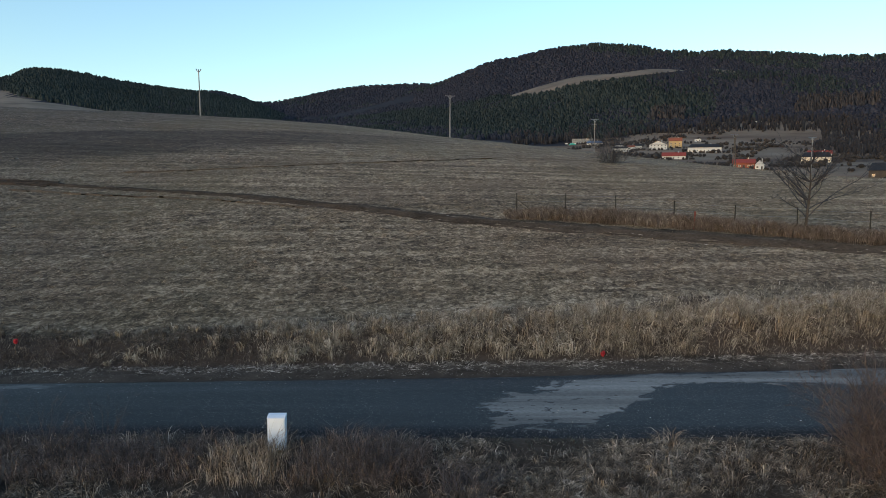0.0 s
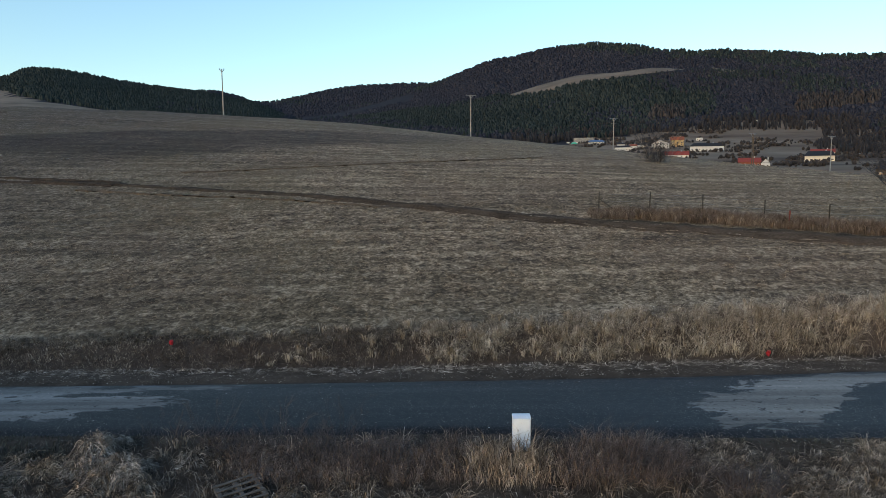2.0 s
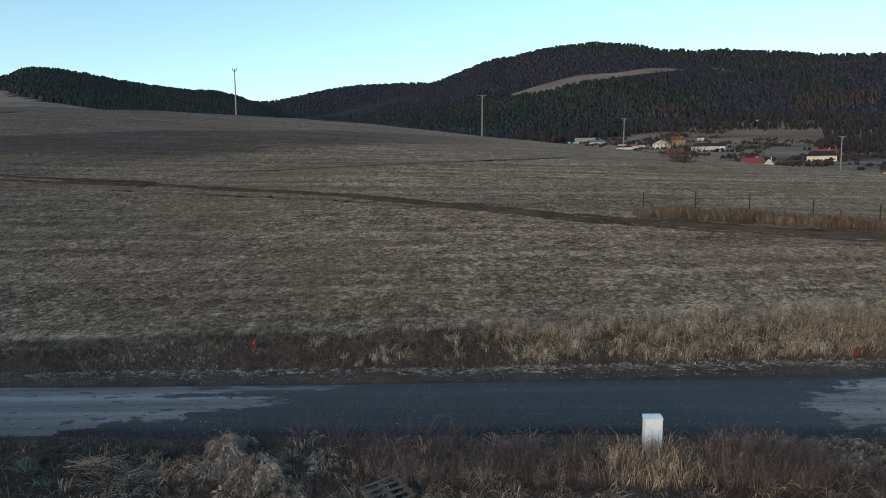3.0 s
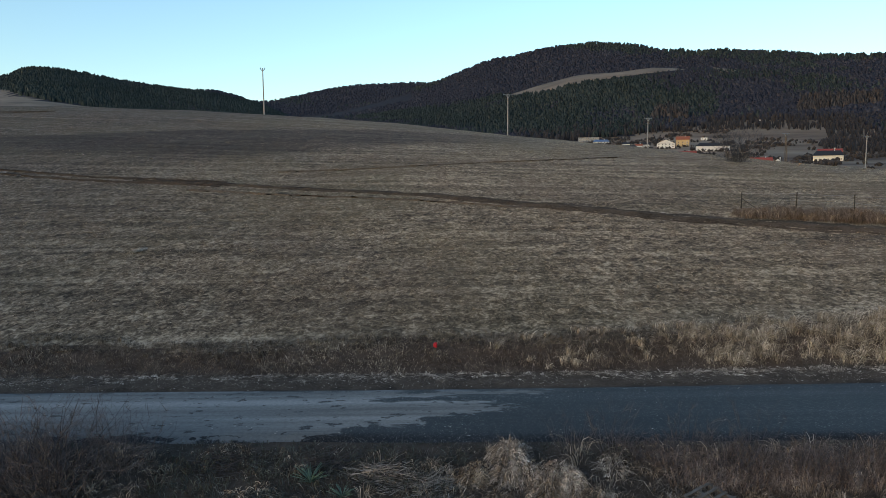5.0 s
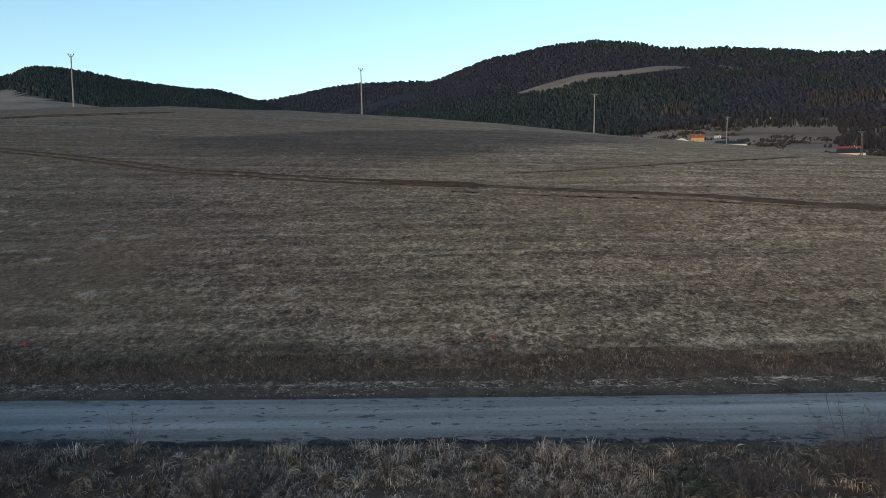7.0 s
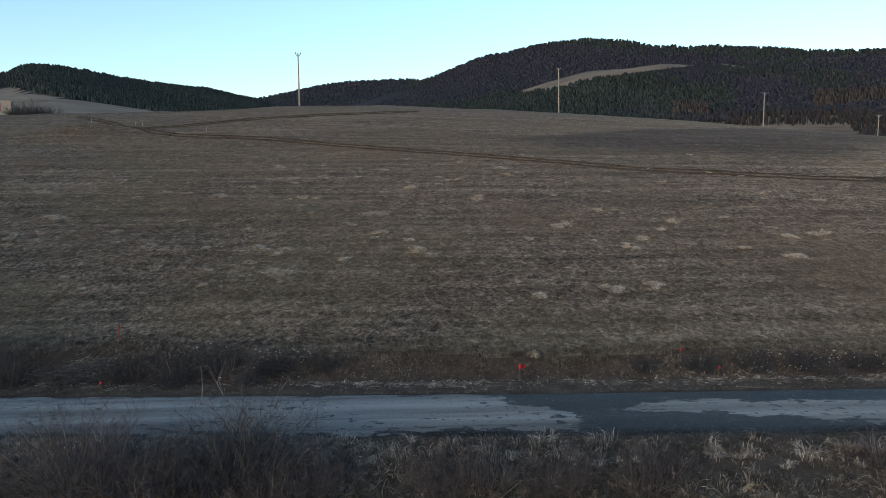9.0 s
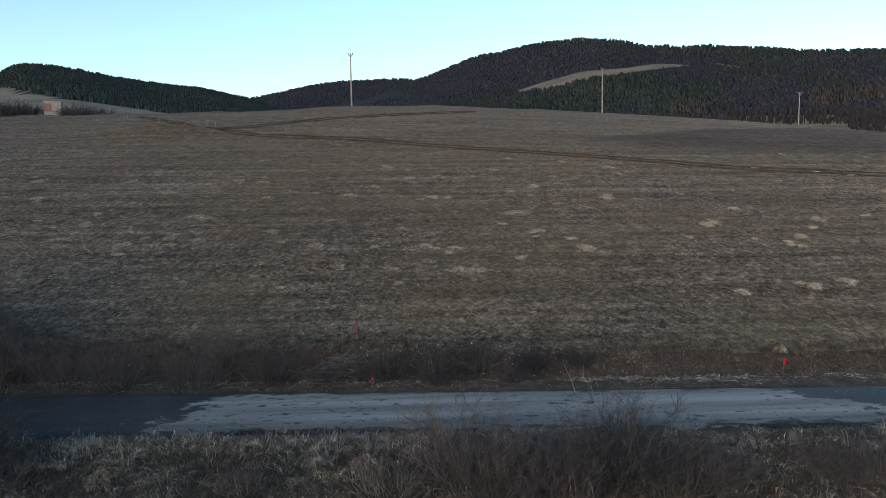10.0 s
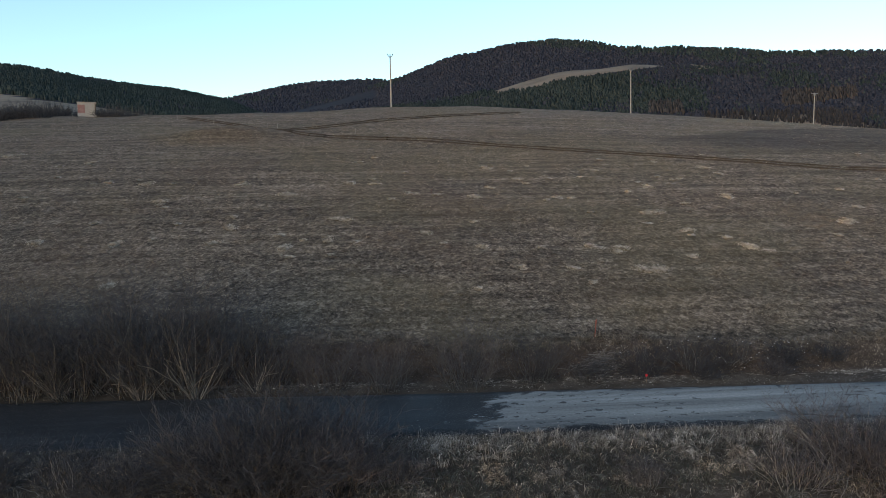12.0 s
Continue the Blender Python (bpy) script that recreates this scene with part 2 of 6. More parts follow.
def lumps(x, y, scale, amount, seed=0.0):
    """Soft unevenness from a few crossing waves."""
    return amount * (np.sin(x / scale + seed) * np.cos(y / scale * 1.3 + 2.1 * seed) + 0.6 * np.sin((x + 1.7 * y) / scale * 0.73 + 1.3 * seed)
                     + 0.4 * np.cos((1.9 * x - y) / scale * 1.71 + 0.7 * seed)) / 2


# ---------------------------------------------------------------- surfaces
def field_surface():
    """Mown winter grass: pale matted clumps with dark gaps, in faint mowing rows."""
    m, t, b = nodes_of("winter_grass", 0.9, 0.15)
    v = mapped(t)
    rows = noise_of(t, mapped(t, (0.035, 0.75, 0.3)), 1.0, 4, 0.6, 0.3)
    broad = noise_of(t, v, 0.045, 4, 0.6, 0.6)
    mid = noise_of(t, mapped(t, (0.8, 0.7, 1)), 0.9, 4, 0.65)
    fine = noise_of(t, mapped(t, (1.0, 0.85, 1)), 3.0, 4, 0.7, 0.8)
    tiny = noise_of(t, mapped(t, (1.0, 0.75, 1)), 8.0, 2, 0.8)
    f = maths(t, "ADD", maths(t, "MULTIPLY", rows, 0.20), maths(t, "MULTIPLY", mid, 0.16))
    f = maths(t, "ADD", f, maths(t, "MULTIPLY", fine, 0.46))
    f = maths(t, "ADD", f, maths(t, "MULTIPLY", tiny, 0.18))
    c = ramp(t, f, [(0.415, (0.0114, 0.009, 0.00624)), (0.475, (0.0627, 0.05, 0.0354)), (0.525, (0.133, 0.111, 0.0832)), (0.595, (0.314, 0.275, 0.218))])
    sep = t.nodes.new("ShaderNodeSeparateXYZ")
    t.links.new(v, sep.inputs[0])
    west = t.nodes.new("ShaderNodeMapRange")
    for key, val in (("From Min", -12.0), ("From Max", -62.0), ("To Max", 1.0)):
        west.inputs[key].default_value = val
    t.links.new(sep.outputs[0], west.inputs["Value"])
    dull = ramp(t, f, [(0.415, (0.0106, 0.0084, 0.0067)), (0.48, (0.0490, 0.0405, 0.0330)), (0.53, (0.0940, 0.0800, 0.0670)), (0.61, (0.217, 0.191, 0.163))])
    c = mix(t, west.outputs[0], c, dull)
    green = ramp(t, broad, [(0.44, (0, 0, 0)), (0.62, (1, 1, 1))])
    c = mix(t, maths(t, "MULTIPLY", green, 0.34), c, (0.072, 0.062, 0.036))
    brown = ramp(t, noise_of(t, v, 0.08, 3, 0.5, 0.4), [(0.5, (0, 0, 0)), (0.68, (1, 1, 1))])
    c = mix(t, maths(t, "MULTIPLY", brown, 0.28), c, (0.068, 0.049, 0.037))
    def fade(value, a, z):
        n = t.nodes.new("ShaderNodeMapRange")
        n.interpolation_type = "SMOOTHSTEP"
        n.inputs["From Min"].default_value, n.inputs["From Max"].default_value = a, z
        t.links.new(value, n.inputs["Value"])
        return n.outputs[0]

    # thinner, darker turf in a band across the upper slope
    wave = maths(t, "MULTIPLY", maths(t, "SUBTRACT", noise_of(t, v, 0.05, 5, 0.65), 0.5), 26.0)
    lower = ramp(t, maths(t, "MULTIPLY", maths(t, "ADD", sep.outputs[0], 100.0), 0.0083), [((x + 100) * 0.0083, (y / 200,) * 3) for x, y in ((-90, 90), (-62, 84), (-46, 77), (-34, 79), (-26, 85), (-18, 93), (-7, 103), (10, 118))])
    upper = ramp(t, maths(t, "MULTIPLY", maths(t, "ADD", sep.outputs[0], 100.0), 0.0083), [((x + 100) * 0.0083, (y / 200,) * 3) for x, y in ((-90, 91), (-71, 95), (-60, 102), (-49, 110), (-34, 118), (-20, 125), (10, 140))])
    here = maths(t, "ADD", sep.outputs[1], wave)
    low = fade(maths(t, "SUBTRACT", here, maths(t, "MULTIPLY", lower, 200.0)), -3.0, 9.0)
    high = fade(maths(t, "SUBTRACT", maths(t, "ADD", sep.outputs[1], maths(t, "MULTIPLY", wave, 0.2)), maths(t, "MULTIPLY", upper, 200.0)), 4.0, -1.0)
    ends = maths(t, "MULTIPLY", fade(sep.outputs[0], 14.0, -12.0), fade(sep.outputs[0], -88.0, -64.0))
    band = maths(t, "MULTIPLY", maths(t, "MULTIPLY", low, high), maths(t, "MULTIPLY", ends, 0.85))
    c = mix(t, band, c, mix(t, 1.0, c, (0.42, 0.39, 0.40), "MULTIPLY"))
    t.links.new(c, b.inputs["Base Color"])
    b.inputs["Diffuse Roughness"].default_value = 1.0
    relief(t, b, f, 0.8, 0.15)
    return m


def hill_surface(name, stops, scale):
    m, t, b = nodes_of(name, 0.95, 0.1)
    v = mapped(t, (0.45, 1.0, 1.0))
    f = maths(t, "ADD", maths(t, "MULTIPLY", noise_of(t, v, scale, 5, 0.65), 0.6), maths(t, "MULTIPLY", noise_of(t, v, scale * 0.3, 3), 0.4))
    t.links.new(ramp(t, f, stops), b.inputs["Base Color"])
    return m


# dried stretches of the road: x, then from and to across it (0 near edge, 1 far edge)
DRY_WEST = ((-140, 0.5, 0.2), (-109, 0.4, 0.2), (-107.6, 0.24, 0.3), (-106.4, 0.06, 0.28), (-105.6, 0.04, 0.74), (-104, 0.06, 0.95), (-98, 0.08, 0.96), (-87, 0.05, 0.96), (-82.3, 0.09, 0.95),
            (-80.6, 0.14, 0.9), (-79.6, 0.10, 0.62), (-78.3, 0.06, 0.5), (-77.6, 0.16, 0.28), (-76.9, 0.5, 0.3), (-75.6, 0.5, 0.48), (-74.6, 0.46, 0.7), (-72, 0.4, 0.74), (-69, 0.24, 0.66),
            (-66, 0.15, 0.6), (-62, 0.16, 0.58), (-58.5, 0.2, 0.6), (-56.5, 0.12, 0.8), (-54, 0.08, 0.92), (-48, 0.09, 0.96))
DRY_EAST = ((-48, 0.09, 0.96), (-34, 0.1, 0.96), (-18, 0.05, 0.96), (-12.7, 0.06, 0.95), (-11.3, 0.13, 0.8), (-10.8, 0.17, 0.65), (-9.6, 0.24, 0.64), (-8.5, 0.34, 0.64), (-7.4, 0.44, 0.62), (-6.2, 0.49, 0.55),
            (-5.7, 0.6, 0.45), (-3, 0.6, 0.1), (8.4, 0.6, 0.2), (9.2, 0.34, 0.42), (9.8, 0.11, 0.55), (10.9, 0.11, 0.6), (11.6, 0.12, 0.8), (12.2, 0.14, 0.9), (12.9, 0.22, 0.93), (13.4, 0.44, 0.93),
            (14.8, 0.67, 0.93), (16.6, 0.8, 0.94), (17.9, 0.66, 0.95), (21.5, 0.64, 0.94), (30, 0.6, 0.93), (60, 0.5, 0.93))
DRY_STRIP = ((-140, 0.6, 0.3), (-13.5, 0.6, 0.5), (-12.5, 0.7, 0.94), (-9.8, 0.72, 0.94), (-8.5, 0.78, 0.92), (-6.8, 0.76, 0.9), (-4.8, 0.81, 0.87), (-4.2, 0.9, 0.7), (60, 0.6, 0.3))


def road_surface():
    """Old asphalt: wet and dark in stretches, dried pale between, with damp spots left in the pale parts."""
    m, t, b = nodes_of("old_asphalt", 0.6, 0.08)
    v = mapped(t)
    uv = t.nodes.new("ShaderNodeUVMap")
    sp = t.nodes.new("ShaderNodeSeparateXYZ")
    t.links.new(uv.outputs["UV"], sp.inputs[0])
    along, across = sp.outputs[0], sp.outputs[1]
    wobble = maths(t, "MULTIPLY", maths(t, "SUBTRACT", noise_of(t, mapped(t, (1.0, 1.3, 1)), 0.8, 7, 0.66, 0.5), 0.5), 0.022)
    place = maths(t, "ADD", along, wobble)

    def inside(rows):
        c = ramp(t, place, [((x + 140) / 200, (lo, hi, 0.0)) for x, lo, hi in rows])
        n = t.nodes.new("ShaderNodeSeparateXYZ")
        t.links.new(c, n.inputs[0])
        return maths(t, "MINIMUM", maths(t, "SUBTRACT", across, n.outputs[0]), maths(t, "SUBTRACT", n.outputs[1], across))

    east = maths(t, "GREATER_THAN", along, 0.46)
    pick = t.nodes.new("ShaderNodeMix")
    t.links.new(east, pick.inputs[0])
    t.links.new(inside(DRY_WEST), pick.inputs[2])
    t.links.new(inside(DRY_EAST), pick.inputs[3])
    s = maths(t, "MAXIMUM", pick.outputs[0], inside(DRY_STRIP))
    n = noise_of(t, mapped(t, (0.5, 1.1, 1)), 1.3, 8, 0.66, 0.5)
    s = maths(t, "ADD", s, maths(t, "MULTIPLY", maths(t, "SUBTRACT", n, 0.5), 0.55))
    spot = ramp(t, noise_of(t, mapped(t, (0.55, 1.0, 1)), 3.4, 4, 0.6, 0.3), [(0.60, (0,) * 3), (0.635, (1,) * 3)])
    group = ramp(t, noise_of(t, v, 0.16, 2), [(0.38, (0,) * 3), (0.52, (1,) * 3)])
    s = maths(t, "SUBTRACT", s, maths(t, "MULTIPLY", maths(t, "MULTIPLY", spot, group), 0.7))
    mask = ramp(t, s, [(0.0, (0,) * 3), (0.025, (1,) * 3)])
    grain = noise_of(t, mapped(t, (1, 0.5, 1)), 16, 3, 0.75)
    grit = noise_of(t, mapped(t, (1, 0.45, 1)), 30, 2, 0.8)
    stone = noise_of(t, v, 9, 4, 0.7)
    rut = ramp(t, across, [(0.2, (0.75,) * 3), (0.33, (1.1,) * 3), (0.5, (0.85,) * 3), (0.67, (1.12,) * 3), (0.85, (0.8,) * 3)])
    wet = ramp(t, grain, [(0.36, (0.0080, 0.0093, 0.0112)), (0.58, (0.0162, 0.0185, 0.0220)), (0.74, (0.075, 0.073, 0.069))])
    wet = mix(t, ramp(t, grit, [(0.61, (0,) * 3), (0.67, (1,) * 3)]), wet, (0.15, 0.146, 0.138))
    pale = mix(t, 1.0, ramp(t, stone, [(0.25, (0.094, 0.108, 0.117)), (0.7, (0.150, 0.168, 0.180))]), rut, "MULTIPLY")
    streak = ramp(t, noise_of(t, mapped(t, (0.06, 1.6, 1)), 1.0, 4, 0.6), [(0.35, (0.72,) * 3), (0.65, (1.3,) * 3)])
    t.links.new(mix(t, 1.0, mix(t, mask, wet, pale), streak, "MULTIPLY"), b.inputs["Base Color"])
    r = t.nodes.new("ShaderNodeMapRange")
    r.inputs["To Min"].default_value, r.inputs["To Max"].default_value = 0.5, 0.8
    t.links.new(mask, r.inputs["Value"])
    t.links.new(r.outputs[0], b.inputs["Roughness"])
    b.inputs["Diffuse Roughness"].default_value = 1.0
    relief(t, b, grain, 0.25, 0.01)
    return m


GRASS = field_surface()
# woodland floor, with some blue distance haze mixed into its colour
FOREST_FLOOR = hill_surface("forest_floor", [(0.3, (0.015, 0.016, 0.020)), (0.7, (0.030, 0.028, 0.034))], 0.05)
MEADOW = hill_surface("hill_meadow", [(0.35, (0.115, 0.090, 0.070)), (0.65, (0.225, 0.182, 0.143))], 0.03)
PLOUGHED = hill_surface("valley_field", [(0.38, (0.075, 0.047, 0.034)), (0.46, (0.15, 0.106, 0.076)), (0.56, (0.225, 0.170, 0.126)), (0.68, (0.31, 0.245, 0.185))], 0.012)
EARTH = worn("verge_earth", (0.013, 0.0105, 0.009), (0.070, 0.059, 0.050), 2.2, 0.95, 0.1, bump=0.8)
BANKSOIL = worn("bank_dead_growth", (0.017, 0.0130, 0.0110), (0.080, 0.062, 0.052), 1.6, 0.95, 0.1, bump=0.9)
for soil in (EARTH, BANKSOIL):
    soil.node_tree.nodes["Principled BSDF"].inputs["Diffuse Roughness"].default_value = 1.0
ASPHALT = road_surface()

# ---------------------------------------------------------------- ground
def clods(x, y, size, seed):
    """Smooth random heights between 0 and 1 on a lattice of the given size."""
    u, v = np.asarray(x, float) / size, np.asarray(y, float) / size
    i, j = np.floor(u), np.floor(v)
    a, b = u - i, v - j
    a, b = a * a * (3 - 2 * a), b * b * (3 - 2 * b)

    def corner(p, q):
        k = np.sin(p * 127.1 + q * 311.7 + seed * 74.7) * 43758.5453
        return k - np.floor(k)

    return (corner(i, j) * (1 - a) + corner(i + 1, j) * a) * (1 - b) + (corner(i, j + 1) * (1 - a) + corner(i + 1, j + 1) * a) * b


def ground_z(x, y):
    away = np.clip((y - road_far(x) - 3) / 6, 0, 1)
    mound = 1.5 * np.exp(-((x + 136) / 8.0) ** 2 - ((y - 99) / 4.5) ** 2) + 5.2 * np.exp(-((x + 190) / 25.0) ** 2 - ((y - 152) / 20.0) ** 2)
    return land_z(x, y) + mound + lumps(x, y, 3.1, 0.05, 1.0) * (0.25 + away) + lumps(x, y, 11.0, 0.12, 2.0) * away + away * (0.05 * (clods(x, y, 0.9, 1) - 0.5) + 0.06 * (clods(x, y, 0.5, 2) - 0.5))


def bearing(x, y):
    """Bearing, distance and height angle of a far spot from the middle of the walk."""
    r, az = np.hypot(x + 45, y), np.degrees(np.arctan2(x + 45, np.maximum(y, 1)))
    return az, r, np.degrees(np.arctan2(hill_z(x, y) - 8, r))


def hill_zone(x, y):
    """0 field, 1 woods, 2 clearing, 3 valley fields, 4 bare verge, 6 bank."""
    az, r, el = bearing(x, y)
    edge = np.interp(az, (-40, 2, 8, 12, 16, 19.5, 22, 30, 32, 36), (2.6, 2.6, 2.9, 3.6, 4.0, 4.5, 4.95, 4.6, 3.4, 3.2))
    zone = np.where((el > edge) | (r > 1640), 1, 3)
    low = np.interp(az, (4.4, 5.0, 6.8, 8.0, 9.4, 10.7, 12.5, 13.8, 15.6, 17.0, 19.0, 20.5, 24.0), (7.6, 7.2, 7.25, 7.4, 7.75, 8.05, 8.24, 8.4, 8.6, 8.74, 8.78, 8.66, 8.3))
    zone = np.where((az > 4.6) & (az < 23.6) & (el > low) & (r < 1660) & (r > 1100), 2, zone)
    left = np.interp(az, (-40, -35, -33, -31, -27.5, -23.7, -21, -19), (6.5, 6.5, 6.55, 6.2, 5.75, 5.25, 4.9, 4.3))
    zone = np.where((az < -19) & (el < left) & (r < 1800), 2, zone)
    zone = np.where((r < 330) & ((y < crest_y(x) + 20) | (x < 20)), 0, zone)
    zone = np.where((r < 330) & (zone != 0), 3, zone)
    s = y - road_far(x)
    zone = np.where((zone == 0) & (s > 0) & (s < 4.0 + 0.5 * np.sin(x * 0.43) + 0.9 * (clods(x, y, 2.6, 7) - 0.5) + np.interp(x, (-5, 30), (0, 2.6))), 6, zone)
    return np.where((s < 1.7) & (y > road_near(x) - 9 + 1.2 * np.sin(x * 0.3)), 4, zone)


xs = stretched(-160, 55, 0.72, -3800, 4200)
ys = stretched(9, 84, 0.5, -400, 5200)
gv, gf = sheet(xs, ys, ground_z)
me = raw_mesh("ground", gv, gf, True)
for m in (GRASS, FOREST_FLOOR, MEADOW, PLOUGHED, EARTH, EARTH, BANKSOIL):
    me.materials.append(m)
mid = gv[gf].mean(1)
me.polygons.foreach_set("material_index", hill_zone(mid[:, 0], mid[:, 1]).astype(np.int32))
tagged(holds("ground", me, None), "sloping winter meadow of short dry grass with far hills", "ground", kind="structure")

# road: a slab with a crown, 6 cm over the bed
rx = np.arange(-215, 155, 1.0)
rv = np.linspace(0, 1, 15)
X, V = np.meshgrid(rx, rv, indexing="xy")
wob = 0.12 * np.sin(X * 0.9) + 0.1 * np.sin(X * 0.37 + 1)
Y = road_near(X) + (road_far(X) - road_near(X)) * V + wob * ((V == 0) | (V == 1))
Z = road_z(X) + 0.03 + 0.05 * np.sin(np.pi * V) - 0.14 * ((V == 0) | (V == 1)) + lumps(X, Y, 1.9, 0.008, 3)
nx = len(rx)
i, j = np.meshgrid(np.arange(nx - 1), np.arange(len(rv) - 1), indexing="xy")
q = (j * nx + i).ravel()
rf = np.stack([q, q + 1, q + nx + 1, q + nx], -1)
me = raw_mesh("road", np.stack([X, Y, Z], -1).reshape(-1, 3), rf, True)
uvs = np.stack([(X + 140) / 200, V], -1).reshape(-1, 2)
me.uv_layers.new(name="UVMap").data.foreach_set("uv", uvs[rf.ravel()].astype(np.float32).ravel())
tagged(holds("road", me, ASPHALT), "narrow old asphalt road, partly wet with dried pale patches", "road", kind="structure")


# ---------------------------------------------------------------- far woods
def forest():
    """Trees of the far hills: irregular crowns, pines, larches and leafless broadleaf woods."""
    rng = np.random.default_rng(5)
    px, py = [], []
    # bearing and distance of each hillside, and how many trees stand on it
    for a0, a1, r0, r1, count in ((-42, -13, 1000, 2110, 15000), (-8, 40, 1000, 1655, 21000), (-14, 4, 900, 1655, 3000), (-4, 40, 2400, 3360, 11500), (-22, 0, 3200, 4510, 4500), (-25, -14, 3200, 3810, 1500), (-16, 5, 1700, 2900, 3000)):
        a = np.radians(rng.uniform(a0, a1, count))
        r = np.sqrt(rng.uniform(r0 ** 2, r1 ** 2, count))
        px.append(-45 + r * np.sin(a))
        py.append(r * np.cos(a))
    x, y = np.concatenate(px), np.concatenate(py)
    keep = hill_zone(x, y) == 1
    x, y = x[keep], y[keep]
    az, r, el = bearing(x, y)
    n = len(x)
    z = hill_z(x, y)
    patch = np.sin(x * 0.006 + 1) * np.cos(y * 0.0047) + 0.6 * np.sin(x * 0.017 + y * 0.011) + 0.4 * np.sin(x * 0.031 - y * 0.023)
    crest = np.interp(az, *MAIN_HILL)
    main = (r > 1750) & (az > -5)
    # pines: the left hill, the upper foothill and the top of the main ridge; the rest is leafless
    lean = np.where(az < -14, np.interp(r, (2100, 2600), (1.3, -0.6)), np.where(r > 1750, -1.0, np.interp(el, (4.5, 5.5, 7.0, 8.5), (0.1, 0.3, 0.4, 0.5)) - 0.9 * (az > 21) * (el < 6.3)))
    lean = np.where(main, np.interp(crest - el, (0.25, 0.7, 1.4), (0.5, -0.5, -1.4)) - 0.7 * (az < 9) + 0.25 * (az > 16), lean)
    pine = patch + 1.4 * lean + rng.normal(0, 0.45, n) > 0.15
    larch = ((az > 16.4) & (az < 19.0) & (el > 4.9) & (el < 5.75)) | ((az > 26.4) & (az < 31.4) & (el > 5.0 + 0.08 * (az - 26)) & (el < 6.1))
    larch &= (rng.random(n) < 0.85) & (r < 1660)
    pine &= ~larch
    h = np.where(pine, rng.uniform(9.5, 14.5, n), rng.uniform(8, 11.5, n)) * np.interp(r, (900, 1300, 2100, 4500), (0.7, 0.9, 0.85, 0.9)) * np.where((az < -14) & (r < 2150), 0.72, 1.0)
    h = np.where(larch, rng.uniform(13, 18, n), h)
    # shorter along the crest of the clearing
    h *= np.where((r < 1655) & (r > 1560) & (az > 4) & (az < 23.6), 0.5, 1.0)
    # a clump of taller trees that stands out on the main ridge
    h *= np.where((np.abs(az - 17.25) < 0.22) & (r > 3280), 1.8, 1.0)
    w = np.where(pine, rng.uniform(0.20, 0.34, n), rng.uniform(0.32, 0.5, n)) * h * np.interp(r, (900, 1700, 2400, 4500), (1.1, 1.2, 1.7, 2.2))
    w = np.where(larch, h * 0.22, w)
    for name, pick, rings, label in (
        ("pine_woods", pine, ((-0.5, 0.75), (0.6, 1.0), (1.0, 0.26)), "dark green pine woods covering the far hills, tinted blue for haze"),
        ("larch_woods", larch, ((0.0, 0.7), (0.5, 1.0), (1.0, 0.12)), "pale grey-brown leafless larch stands among the pines"),
        ("bare_woods", ~pine & ~larch, ((-0.5, 0.7), (0.68, 1.0), (1.0, 0.42)), "leafless purple-brown broadleaf woods on the far hills, tinted blue for haze"),
    ):
        k, sides = int(pick.sum()), 3
        X, Y, Zb, H, W = x[pick], y[pick], z[pick] - 1, h[pick], w[pick]
        ang = rng.uniform(0, 6.28, (k, 1)) + np.arange(sides) * 2 * np.pi / sides
        vs = []
        for a, b in rings:
            rad = W[:, None] * b * rng.uniform(0.6, 1.35, (k, sides))
            vs.append(np.stack([X[:, None] + rad * np.cos(ang), Y[:, None] + rad * np.sin(ang), Zb[:, None] - (a < 0) * 8 * (r[pick][:, None] > 1700) + H[:, None] * (a + rng.uniform(-0.08, 0.08, (k, sides)))], -1))
        verts = np.stack(vs, 1).reshape(-1, 3)
        fs = []
        for lv in range(len(rings) - 1):
            for c in range(sides):
                d = (c + 1) % sides
                fs.append((lv * sides + c, lv * sides + d, (lv + 1) * sides + d, (lv + 1) * sides + c))
        faces = (np.arange(k)[:, None, None] * sides * len(rings) + np.array(fs)[None]).reshape(-1, 4)
        # the extra blue in the pine and bare-wood colours stands in for haze
        if name == "pine_woods":
            stops = [(0.1, (0.015, 0.022, 0.022)), (0.5, (0.027, 0.037, 0.036)), (0.9, (0.048, 0.060, 0.056))]
        elif name == "larch_woods":
            stops = [(0.15, (0.030, 0.028, 0.029)), (0.6, (0.050, 0.046, 0.046)), (0.9, (0.082, 0.076, 0.075))]
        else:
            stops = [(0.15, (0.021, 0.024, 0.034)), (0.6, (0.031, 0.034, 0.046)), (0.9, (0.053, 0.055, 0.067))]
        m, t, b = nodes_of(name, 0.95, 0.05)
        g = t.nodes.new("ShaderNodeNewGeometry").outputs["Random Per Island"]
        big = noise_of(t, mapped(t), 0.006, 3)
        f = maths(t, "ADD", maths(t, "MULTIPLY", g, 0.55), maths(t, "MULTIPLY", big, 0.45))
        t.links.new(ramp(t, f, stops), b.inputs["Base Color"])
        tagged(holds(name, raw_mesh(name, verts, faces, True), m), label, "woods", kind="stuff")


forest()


# ---------------------------------------------------------------- power poles
CONCRETE = worn("pole_concrete", (0.17, 0.168, 0.163), (0.30, 0.297, 0.288), 3.0, 0.8)
STEEL = worn("galvanised_steel", (0.16, 0.17, 0.18), (0.30, 0.31, 0.32), 8.0, 0.5, 0.5, 0.7)
POLEWOOD = worn("pole_timber", (0.05, 0.04, 0.033), (0.13, 0.105, 0.085), 3.0, 0.85)
